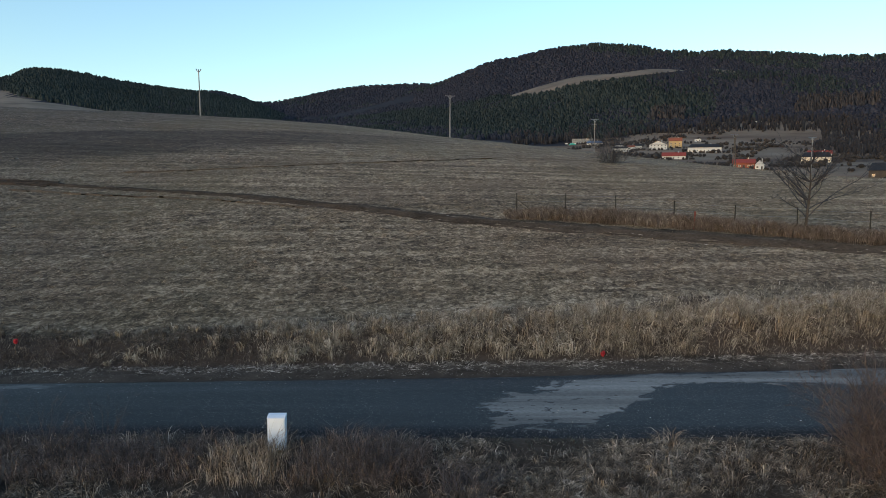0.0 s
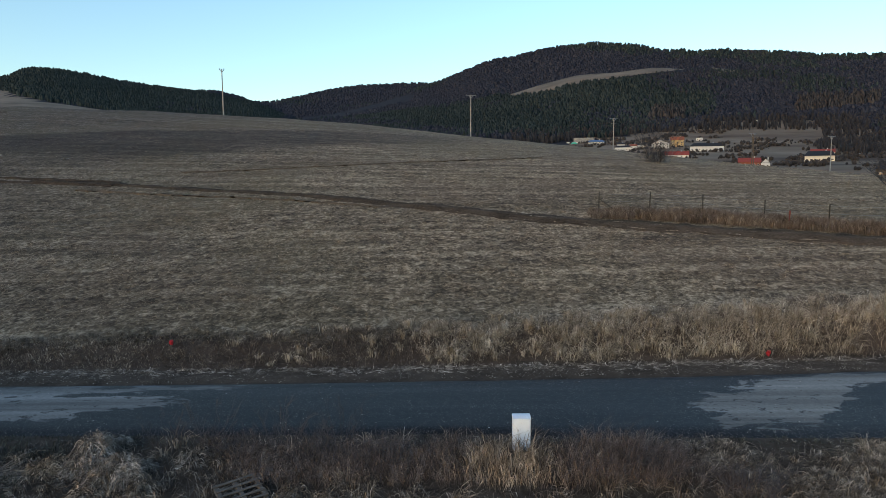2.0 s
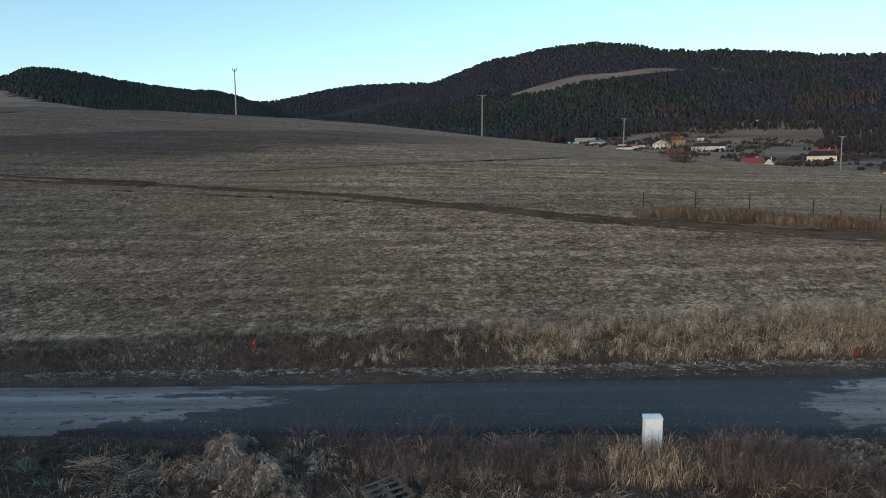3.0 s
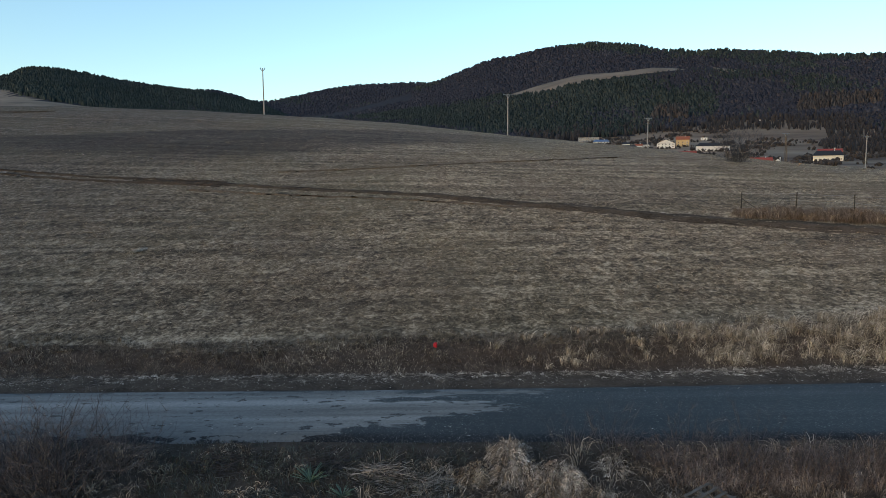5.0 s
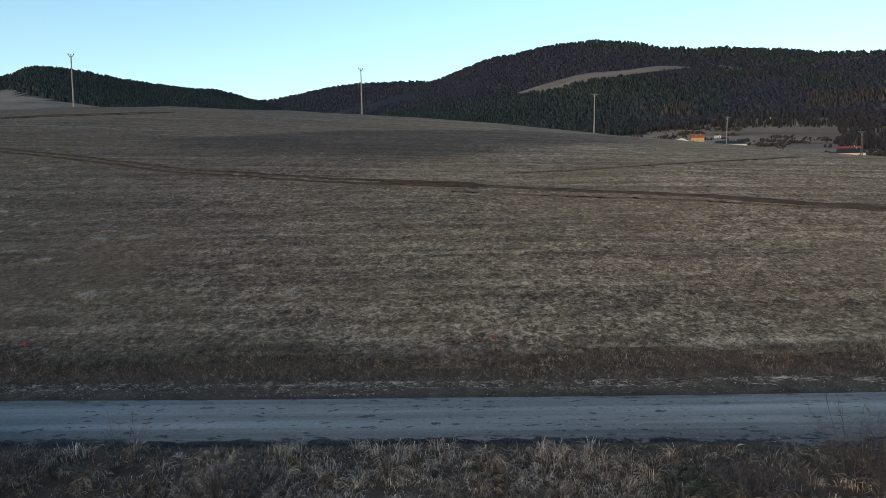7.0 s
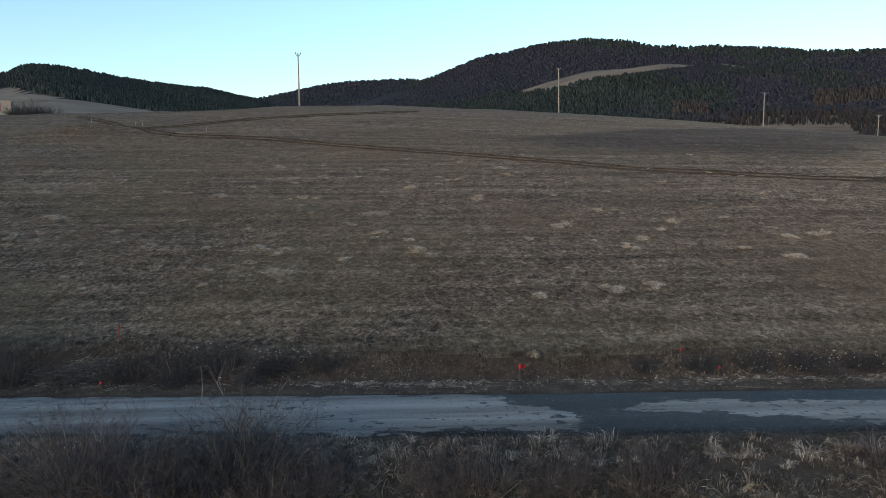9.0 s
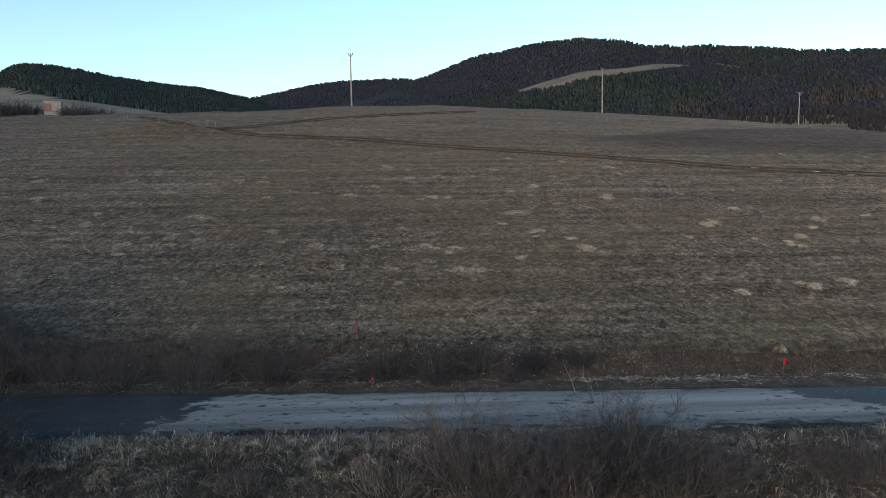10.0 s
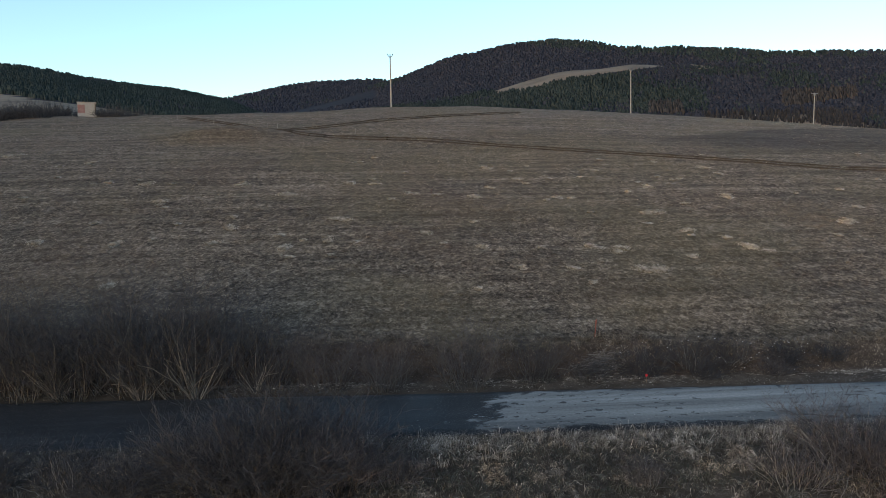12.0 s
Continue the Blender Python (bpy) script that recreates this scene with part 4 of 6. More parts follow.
tufts("low_evergreen", x, y, np.full(170, 0.34), 12, 0.12, 0.016, 0.9, GREENISH, "low dark green leafy growth on the near verge", "plant", seed=19)
x, y = scatter(480, -110, -86, 0.3, 1.6, road_near, -1)
x2, y2 = scatter(420, -39, -27, 0.6, 4.0, road_near, -1)
x, y = np.append(x, x2), np.append(y, y2)
tufts("frosty_grass", x, y, (0.28 + 0.32 * rng.random(len(x))) * np.where(x > -60, 0.65, 1.0), 14, 0.2, 0.0055, 1.2, FROSTY, "tall pale grey grass beside the road", seed=13)
x, y = rng.uniform(4.9, 7.8, 330), rng.uniform(17.2, 18.9, 330)
tufts("weed_clump", x, y, 0.55 + 0.6 * rng.random(len(x)) * np.exp(-((x - 5.9) / 1.3) ** 2), 14, 0.14, 0.0045, 0.8, RUSSET, "dense tall red-brown dead weeds beside the cabinet", seed=16)
x, y = rng.uniform(-3.2, 2.6, 520), rng.uniform(17.4, 19.2, 520)
tufts("pinkish_weeds", x, y, 0.35 + 0.45 * rng.random(len(x)) * (0.4 + drift(x, y, 0.9, 4)), 14, 0.16, 0.0045, 0.9, RUSSET, "fluffy red-brown dead weeds on the near verge", seed=17)
x, y = rng.uniform(2.7, 4.4, 150), rng.uniform(17.2, 18.8, 150)
tufts("pale_stalks", x, y, 0.5 + 0.55 * rng.random(len(x)), 7, 0.14, 0.005, 0.6, VERGESTRAW, "tall pale upright grass stalks beside the cabinet", seed=18)
ax, ay = rng.uniform(8, 21, 210), rng.uniform(15.0, 19.3, 210)
own2 = rng.integers(0, 210, 2000)
x, y = ax[own2] + rng.normal(0, 0.2, 2000), ay[own2] + rng.normal(0, 0.16, 2000)
tufts("mounded_grass", x, y, 0.14 + 0.16 * rng.random(2000), 12, 0.12, 0.006, 1.9, VERGESTRAW, "low mounded tussocks of dry grass on the near verge", seed=20)
x, y = scatter(60, 2.0, 5.6, 0.9, 2.6, road_near, -1)
tufts("cabinet_grass", x, y, 0.35 + 0.4 * rng.random(len(x)), 6, 0.16, 0.007, 0.6, VERGESTRAW, "tall dry grass growing round the cabinet", seed=14)


# ---------------------------------------------------------------- tussocks that stand out
def grown(r, start, way, length, points, wander, rise):
    """A wandering shoot: points along it."""
    p, d = [np.array(start, float)], np.array(way, float)
    for _ in range(points - 1):
        d = d + r.normal(0, wander, 3) + np.array([0, 0, rise])
        d /= np.linalg.norm(d)
        p.append(p[-1] + d * length / (points - 1))
    return np.array(p), d


def mop(height, width, strands, lumps_, thick, seed):
    """Old grass as a lumpy dome, thatched with short strands that lean out and hang."""
    r = np.random.default_rng(seed)
    lines = []
    for lump in range(lumps_):
        cx, cy = r.normal(0, 0.22 * width, 2) * (lump > 0)
        hh = height * (1 if lump == 0 else r.uniform(0.45, 0.85))
        ww = width * (0.30 if lump == 0 else r.uniform(0.18, 0.30))
        for _ in range(strands):
            a, th = r.uniform(0, 6.28), np.arccos(r.uniform(0.0, 1.0))
            out = np.array([np.cos(a) * np.sin(th), np.sin(a) * np.sin(th), np.cos(th)])
            lift = r.uniform(0.72, 1.0)
            start = np.array([cx, cy, 0.0]) + out * np.array([ww, ww, hh * 0.82]) * lift
            way = out * np.array([1, 1, 0.4]) + np.array([0, 0, 0.55]) + r.normal(0, 0.35, 3)
            way /= np.linalg.norm(way)
            size = (0.22 * hh + 0.12) * r.uniform(0.5, 1.3)
            u = np.linspace(0, 1, 4)[:, None]
            pts = start + way * size * u - np.array([0, 0, 1.0]) * size * r.uniform(0.7, 1.5) * u ** 2
            pts[:, 2] = np.maximum(pts[:, 2], 0.02)
            lines.append((pts, thick * np.linspace(1.1, 0.45, 4)))
    return raw_mesh("grass_tussock", *strips(lines, r))


def tussock(x, y, height, width, material, label, seed):
    me = mop(height, width, 480 if height > 0.7 else 200, 5, 0.0062, seed)
    ob = holds("grass_tussock", me, material, None, "", pose(x, y, float(ground_z(x, y)) - 0.03))
    return tagged(ob, label, "grass tussock", "grass tussocks")


for k, (x, y, h, w, mt) in enumerate([(-6.84, 18.7, 1.0, 1.5, FROSTY), (-5.71, 17.9, 0.8, 1.5, FROSTY), (-7.68, 18.3, 0.5, 1.2, VERGESTRAW), (-4.97, 17.3, 0.5, 1.1, GREYGRASS), (-8.76, 18.6, 0.4, 1.0, GREYGRASS), (-42.03, 19, 0.5, 1.2, GREYGRASS), (-39.84, 18.4, 0.45, 1.2, GREYGRASS),
                                                                            (-97.84, 20.2, 0.6, 1.3, FROSTY), (-99.71, 20.8, 0.5, 1.1, FROSTY), (-35.26, 18.6, 0.4, 1.0, GREYGRASS), (-30.6, 18.4, 0.4, 1.1, GREYGRASS),
                                      (-80.98, 30.0, 0.35, 0.5, BANKWEED), (-78.36, 30.6, 0.45, 0.5, BANKSTRAW), (-73.24, 30.0, 0.4, 0.5, BANKWEED), (-75.75, 31.2, 0.35, 0.5, BANKWEED)]):
    tussock(x, y, h, w, mt, "arching tussock of bleached dry grass on the near verge" if mt in (PALE, FROSTY) else "straw-coloured grass tussock on the roadside bank" if mt in (BANKSTRAW, BANKWEED) else "arching straw-coloured grass tussock on the near verge", 40 + k)


LOWMOP = [mop(0.42, 1.0, 85, 3, 0.0066, 300 + k) for k in range(4)]
r = np.random.default_rng(91)
for k in range(120):
    x = r.uniform(-132, 24)
    y = float(road_near(x)) - r.uniform(0.7, 4.6)
    if math.hypot((x + 54.4) / 2.2, (y - 19.6) / 1.8) < 1 or abs(x - 3.95) < 0.8:
        continue
    me = LOWMOP[k % 4].copy()
    mt = (GREYGRASS, VERGESTRAW, GREYGRASS, FROSTY)[k // 4 % 4]
    sc = r.uniform(0.55, 1.2)
    ob = holds("grass_tussock", me, mt, None, "", pose(x, y, float(ground_z(x, y)) - 0.03, 0, 0, r.uniform(0, 360)) @ Matrix.Diagonal((sc * 1.15, sc * 1.15, sc * r.uniform(0.8, 1.2), 1)))
    tagged(ob, "low matted tussock of pale frosted grass on the near verge" if mt is FROSTY else "low matted tussock of dead grass on the near verge", "grass tussock", "grass tussocks")


# ---------------------------------------------------------------- shrubs and trees
BARK = worn("grey_bark", (0.028, 0.027, 0.027), (0.125, 0.121, 0.117), 5.0, 0.9, 0.2, island=0.4)
TWIG = worn("red_brown_twigs", (0.023, 0.0215, 0.0245), (0.108, 0.100, 0.108), 5.0, 0.85, 0.2, bump=0, island=0.5)
DARKTWIG = worn("dark_twigs", (0.013, 0.0135, 0.0165), (0.066, 0.068, 0.078), 5.0, 0.9, 0.2, bump=0, island=0.5)
GREYSTEM = worn("grey_brown_stems", (0.014, 0.0135, 0.015), (0.066, 0.064, 0.068), 5.0, 0.85, 0.2, bump=0, island=0.75)
MIDSTEM = worn("grey_arching_stems", (0.027, 0.026, 0.026), (0.22, 0.214, 0.21), 5.0, 0.85, 0.2, bump=0, island=0.75)
REDTWIG = worn("reddish_twigs", (0.032, 0.026, 0.025), (0.135, 0.108, 0.101), 5.0, 0.85, 0.2, bump=0, island=0.6)
PALEWOOD = worn("pale_dead_stems", (0.1, 0.094, 0.086), (0.29, 0.272, 0.247), 5.0, 0.85, 0.2, bump=0, island=0.6)


def shrub_meshes(seed, height, width, stems, side, fine, thick=0.014, droop=0.0, wander=0.17):
    r = np.random.default_rng(seed)
    big, small = [], []
    for _ in range(stems):
        a, q = r.uniform(0, 6.28), np.sqrt(r.uniform(0, 1))
        base = (q * width * 0.28 * np.cos(a), q * width * 0.28 * np.sin(a), 0)
        tilt = q * 0.55 + r.uniform(0, 0.2)
        way = (np.cos(a) * np.sin(tilt), np.sin(a) * np.sin(tilt), np.cos(tilt))
        p, _ = grown(r, base, way, height * r.uniform(0.5, 1.1) * (1 - 0.2 * q), 6, wander, 0.05 - droop * r.uniform(0, 1) * (0.3 + q))
        big.append((p, thick * np.linspace(1, 0.35, 6) * r.uniform(0.6, 1.2)))
        for _ in range(side):
            i = r.integers(1, 6)
            b = r.uniform(0, 6.28)
            w = (p[i] - p[i - 1]) / (np.linalg.norm(p[i] - p[i - 1]) + 1e-9) + 0.8 * np.array([np.cos(b), np.sin(b), 0.1])
            s, _ = grown(r, p[i], w / np.linalg.norm(w), height * r.uniform(0.12, 0.34), 3, 0.25, 0.05)
            small.append((s, 0.0065 * np.linspace(1, 0.45, 3)))
            for _ in range(fine):
                j = r.integers(1, 3)
                b = r.uniform(0, 6.28)
                w = (s[j] - s[j - 1]) / (np.linalg.norm(s[j] - s[j - 1]) + 1e-9) + 0.9 * np.array([np.cos(b), np.sin(b), 0.15])
                g, _ = grown(r, s[j], w / np.linalg.norm(w), height * r.uniform(0.06, 0.17), 2, 0.2, 0.0)
                small.append((g, 0.0045 * np.linspace(1, 0.5, 2)))
    return (raw_mesh("stem_clump", *tubes(big, 3)), raw_mesh("twig_crown", *strips(small, r)))


SHRUB = {
    "thicket": shrub_meshes(1, 2.9, 4.8, 120, 11, 2, 0.016, 0.26),
    "thicket_b": shrub_meshes(2, 2.7, 4.2, 105, 11, 2, 0.016, 0.24),
    "tall": shrub_meshes(3, 4.6, 4.6, 46, 15, 3, 0.026),
    "tall_b": shrub_meshes(4, 4.4, 4.2, 42, 15, 3, 0.026),
    "low": shrub_meshes(5, 1.5, 2.6, 60, 9, 2, 0.012, 0.22),
    "sprigs": shrub_meshes(6, 2.2, 1.5, 16, 5, 2, 0.013, 0.0, 0.06),
    "wand": shrub_meshes(10, 2.3, 0.7, 10, 3, 2, 0.009, 0.0, 0.05),
    "fan": shrub_meshes(8, 4.6, 1.5, 17, 10, 3, 0.05, 0.10, 0.16),
    "far_bush": shrub_meshes(9, 1.5, 2.6, 46, 8, 1, 0.032, 0.3),
    "bramble": shrub_meshes(7, 3.9, 5.4, 170, 14, 4, 0.0065, 0.0, 0.07),
}


def shrub(kind, x, y, scale, turn, stem, twig, label, category="shrub", group="roadside shrubs"):
    """A leafless shrub: woody stems and the finer twigs on them."""
    hub = tagged(new("bare_shrub"), label, category, group)
    for nm, me, mt in zip(("stem_clump", "twig_crown"), SHRUB[kind], (stem, twig)):
        if mt.name not in me.materials:
            me = me.copy() if me.materials else me
            me.materials.clear()
            me.materials.append(mt)
        holds(nm, me, None, hub)
    hub.matrix_basis = pose(x, y, float(ground_z(x, y)) - 0.08, 0, 0, turn) @ Matrix.Diagonal((scale, scale, scale, 1))
    return hub


NEARBUSH = "leafless tangled roadside thicket of brown twigs"
for kind, x, y, s, turn, st, tw, lab in [
    ("bramble", 18.6, 16.9, 0.76, 0, REDTWIG, REDTWIG, "dense leafless thicket of fine reddish twigs beside the road"),
    ("thicket", 22.0, 17.3, 0.85, 60, REDTWIG, REDTWIG, "dense leafless thicket of fine reddish twigs beside the road"),
    ("low", 8.73, 16.95, 0.6, 0, TWIG, TWIG, "low patch of red-brown dead stems on the verge"),
    ("low", 6.63, 17.75, 0.62, 90, TWIG, TWIG, "low patch of red-brown dead stems on the verge"),
    ("low", 0.36, 18.25, 0.62, 30, GREYSTEM, TWIG, "low leafless brown shrub in the verge grass"),
    ("low", -1.32, 18.75, 0.6, 130, GREYSTEM, TWIG, "low leafless brown shrub in the verge grass"),
    ("low", -3.28, 18.95, 0.55, 220, GREYSTEM, TWIG, "low leafless brown shrub in the verge grass"),
    ("sprigs", -2.26, 19.45, 0.6, 140, TWIG, TWIG, "thin upright leafless sprigs at the road edge"),
    ("sprigs", -5.15, 19.25, 0.55, 240, TWIG, TWIG, "thin upright leafless sprigs at the road edge"),
    ("sprigs", -0.76, 19.45, 0.62, 20, TWIG, TWIG, "thin upright leafless sprigs at the road edge"),
    ("sprigs", -4.22, 19.35, 0.65, 80, TWIG, TWIG, "thin upright leafless sprigs at the road edge"),
    ("thicket", -17.85, 17.95, 0.8, 15, GREYSTEM, TWIG, NEARBUSH),
    ("thicket_b", -20.81, 17.65, 0.72, 140, GREYSTEM, TWIG, NEARBUSH),
    ("sprigs", -21.8, 18.55, 1.05, 0, TWIG, TWIG, "thin upright leafless sprigs rising over the verge"),
    ("sprigs", -16.66, 18.75, 0.9, 60, TWIG, TWIG, "thin upright leafless sprigs rising over the verge"),
    ("low", -24.77, 17.65, 0.75, 200, GREYSTEM, TWIG, NEARBUSH),
    ("thicket", -49.62, 18.75, 1, 75, GREYSTEM, TWIG, NEARBUSH),
    ("thicket_b", -47.61, 18.55, 0.78, 10, GREYSTEM, TWIG, NEARBUSH),
    ("thicket_b", -51.49, 18.35, 0.85, 250, GREYSTEM, TWIG, NEARBUSH),
    ("low", -44.62, 18.35, 0.9, 90, GREYSTEM, TWIG, NEARBUSH),
    ("sprigs", -41.63, 19.65, 0.75, 10, TWIG, TWIG, "thin upright leafless sprigs rising over the verge"),
    ("low", -38.05, 18.15, 0.7, 30, GREYSTEM, TWIG, NEARBUSH),
    ("low", -62.51, 18.55, 0.8, 30, GREYSTEM, TWIG, NEARBUSH),
    ("low", -68.75, 18.75, 0.8, 110, GREYSTEM, TWIG, NEARBUSH),
    ("low", -75.54, 18.75, 0.75, 190, GREYSTEM, TWIG, NEARBUSH),
    ("low", -81.29, 18.45, 0.9, 300, MIDSTEM, TWIG, NEARBUSH),
    ("thicket", -89.04, 19.15, 0.92, 200, MIDSTEM, DARKTWIG, NEARBUSH),
    ("thicket_b", -94.39, 19.35, 1, 0, MIDSTEM, TWIG, NEARBUSH),
    ("thicket", -91.81, 18.55, 0.72, 100, MIDSTEM, TWIG, NEARBUSH),
    ("low", -86.06, 18.55, 0.85, 40, MIDSTEM, TWIG, NEARBUSH),
    ("thicket", -93, 17.85, 0.82, 20, GREYSTEM, TWIG, NEARBUSH),
    ("thicket_b", -90.03, 18.05, 0.86, 290, GREYSTEM, DARKTWIG, NEARBUSH),
    ("thicket_b", -87.25, 17.95, 0.66, 60, GREYSTEM, TWIG, NEARBUSH),
    ("thicket_b", -82.75, 18.25, 0.56, 15, GREYSTEM, TWIG, NEARBUSH),
    ("thicket", -79.2, 18.15, 0.52, 100, GREYSTEM, TWIG, NEARBUSH),
    ("low", -76.69, 18.05, 0.9, 60, GREYSTEM, TWIG, NEARBUSH),
    ("low", -96.95, 18.35, 1.05, 10, PALEWOOD, TWIG, NEARBUSH),
    ("low", -91.22, 17.35, 1.05, 130, PALEWOOD, TWIG, NEARBUSH),
    ("low", -88.05, 17.55, 1, 230, PALEWOOD, DARKTWIG, NEARBUSH),
    ("low", -93.99, 17.45, 1, 320, PALEWOOD, DARKTWIG, NEARBUSH),
    ("low", -101.78, 18.95, 0.7, 140, MIDSTEM, TWIG, NEARBUSH),
    ("thicket", -113.16, 20.35, 1.2, 310, DARKTWIG, DARKTWIG, "dark dense leafless thicket beside the road"),
    ("thicket_b", -115.74, 20.15, 1.16, 45, DARKTWIG, DARKTWIG, "dark dense leafless thicket beside the road"),
    ("low", -110.19, 19.95, 0.95, 45, MIDSTEM, TWIG, NEARBUSH),
    ("thicket_b", -114.35, 19.55, 1.1, 200, DARKTWIG, DARKTWIG, "dark dense leafless thicket beside the road"),
    ("thicket", -116.94, 20.75, 0.92, 120, DARKTWIG, DARKTWIG, "dark dense leafless thicket beside the road"),
    ("thicket_b", -119.53, 19.95, 0.73, 80, DARKTWIG, DARKTWIG, "dark dense leafless thicket beside the road"),
    ("thicket", -124.73, 20.75, 0.73, 80, DARKTWIG, DARKTWIG, "dark dense leafless thicket beside the road"),
    ("tall", -122.13, 32.5, 1.12, 33, BARK, DARKTWIG, "tall dark leafless shrub on the roadside bank"),
    ("tall_b", -126.12, 30.9, 0.94, 260, BARK, DARKTWIG, "tall dark leafless shrub on the roadside bank"),
    ("tall", -130.12, 31.5, 1, 300, BARK, DARKTWIG, "tall dark leafless shrub on the roadside bank"),
    ("tall_b", -118.74, 32.1, 1, 190, BARK, DARKTWIG, "tall dark leafless shrub on the roadside bank"),
    ("low", -121.93, 20.95, 1.1, 150, MIDSTEM, DARKTWIG, NEARBUSH),
    ("tall", -120.33, 30.7, 1.18, 0, BARK, DARKTWIG, "tall leafless willow shrub with splayed pale stems on the bank"),
    ("tall_b", -124.13, 31.7, 1.24, 70, BARK, DARKTWIG, "tall dark leafless shrub on the roadside bank"),
    ("tall", -127.72, 32.3, 1.18, 140, BARK, DARKTWIG, "tall dark leafless shrub on the roadside bank"),
    ("tall_b", -131.61, 32.9, 1.18, 210, BARK, DARKTWIG, "tall dark leafless shrub on the roadside bank"),
    ("tall", -135.61, 33.7, 1.06, 280, BARK, DARKTWIG, "tall dark leafless shrub on the roadside bank"),
    ("tall_b", -116.74, 30.5, 0.85, 10, BARK, DARKTWIG, "leafless brown shrub on the roadside bank"),
    ("tall", -113.76, 30.3, 0.7, 100, BARK, TWIG, "leafless brown shrub on the roadside bank"),
    ("tall_b", -110.78, 29.7, 0.62, 200, BARK, TWIG, "leafless brown shrub on the roadside bank"),
    ("tall", -107.0, 29.4, 0.76, 300, BARK, TWIG, "leafless brown shrub on the roadside bank"),
    ("tall_b", -103.65, 29.7, 0.6, 330, BARK, DARKTWIG, "leafless brown shrub on the roadside bank"),
    ("low", -97.6, 30.4, 0.95, 10, MIDSTEM, DARKTWIG, "low dark leafless brush on the bank"),
    ("low", -95.6, 30.3, 1.0, 95, MIDSTEM, DARKTWIG, "low dark leafless brush on the bank"),
    ("low", -93.4, 30.4, 0.95, 170, MIDSTEM, DARKTWIG, "low dark leafless brush on the bank"),
    ("low", -91.0, 30.2, 0.85, 290, DARKTWIG, DARKTWIG, "low dark leafless brush on the bank"),
    ("low", -88.6, 30.1, 0.7, 330, DARKTWIG, DARKTWIG, "low dark leafless brush on the bank"),
    ("low", -100.89, 29.5, 0.9, 30, BARK, DARKTWIG, "heap of cut leafless brushwood against the bank"),
    ("low", -98.53, 29.7, 0.9, 140, DARKTWIG, DARKTWIG, "low dark leafless brush on the bank"),
    ("low", -95.37, 29.1, 0.8, 200, DARKTWIG, DARKTWIG, "low dark leafless brush on the bank"),
    ("low", -91.91, 29.1, 0.7, 250, DARKTWIG, TWIG, "low dark leafless brush on the bank"),
    ("low", -73.5, 29.2, 0.6, 40, DARKTWIG, DARKTWIG, "low dark leafless brush on the bank"),
    ("low", -70.9, 29.0, 0.7, 150, DARKTWIG, DARKTWIG, "low dark leafless brush on the bank"),
    ("low", -68.6, 28.9, 0.75, 210, DARKTWIG, DARKTWIG, "low dark leafless brush on the bank"),
    ("low", -66.4, 28.8, 0.75, 330, DARKTWIG, DARKTWIG, "low dark leafless brush on the bank"),
    ("low", -63.6, 28.7, 0.65, 80, DARKTWIG, DARKTWIG, "low dark leafless brush on the bank"),
    ("low", -65.62, 27.9, 0.6, 250, DARKTWIG, TWIG, "low dark leafless brush on the bank"),
    ("low", -61.47, 28.1, 0.65, 20, DARKTWIG, TWIG, "low dark leafless brush on the bank"),
    ("thicket", -114.6, 20.3, 1.1, 15, DARKTWIG, DARKTWIG, "dark dense leafless thicket beside the road"),
    ("thicket_b", -112.2, 20.0, 1.0, 75, DARKTWIG, TWIG, "dark dense leafless thicket beside the road"),
    ("tall", -122.8, 31.3, 1.2, 215, BARK, DARKTWIG, "tall dark leafless shrub on the roadside bank"),
    ("tall_b", -128.8, 31.2, 1.15, 15, BARK, DARKTWIG, "tall dark leafless shrub on the roadside bank"),
    ("tall", -133.0, 32.0, 1.15, 95, BARK, DARKTWIG, "tall dark leafless shrub on the roadside bank"),
]:
    shrub(kind, x, y, s, turn, st, tw, lab)
for x, y, sc, turn in ((-119.9, 29.7, 0.84, 20), (-117.3, 30.3, 0.55, 200), (-122.6, 29.9, 0.5, 70), (-127.1, 30.9, 0.6, 110)):
    shrub("fan", x, y, sc, turn, PALEWOOD, DARKTWIG, "splayed pale grey willow stems on the roadside bank")
shrub("wand", -89.2, 20.35, 1.6, 200, PALEWOOD, MIDSTEM, "fan of pale bare dead stems rising beside the road")
shrub("tall", 26.6, 91.6, 1.12, 50, MIDSTEM, DARKTWIG, "round leafless bush standing alone on the meadow", group="meadow bushes")
shrub("low", 25.8, 90.8, 1.2, 0, MIDSTEM, DARKTWIG, "low leafless bush on the meadow", group="meadow bushes")


TRUNK = worn("dark_trunk_bark", (0.022, 0.019, 0.017), (0.085, 0.074, 0.066), 6.0, 0.9, 0.2, stretch=(2, 2, 0.4))


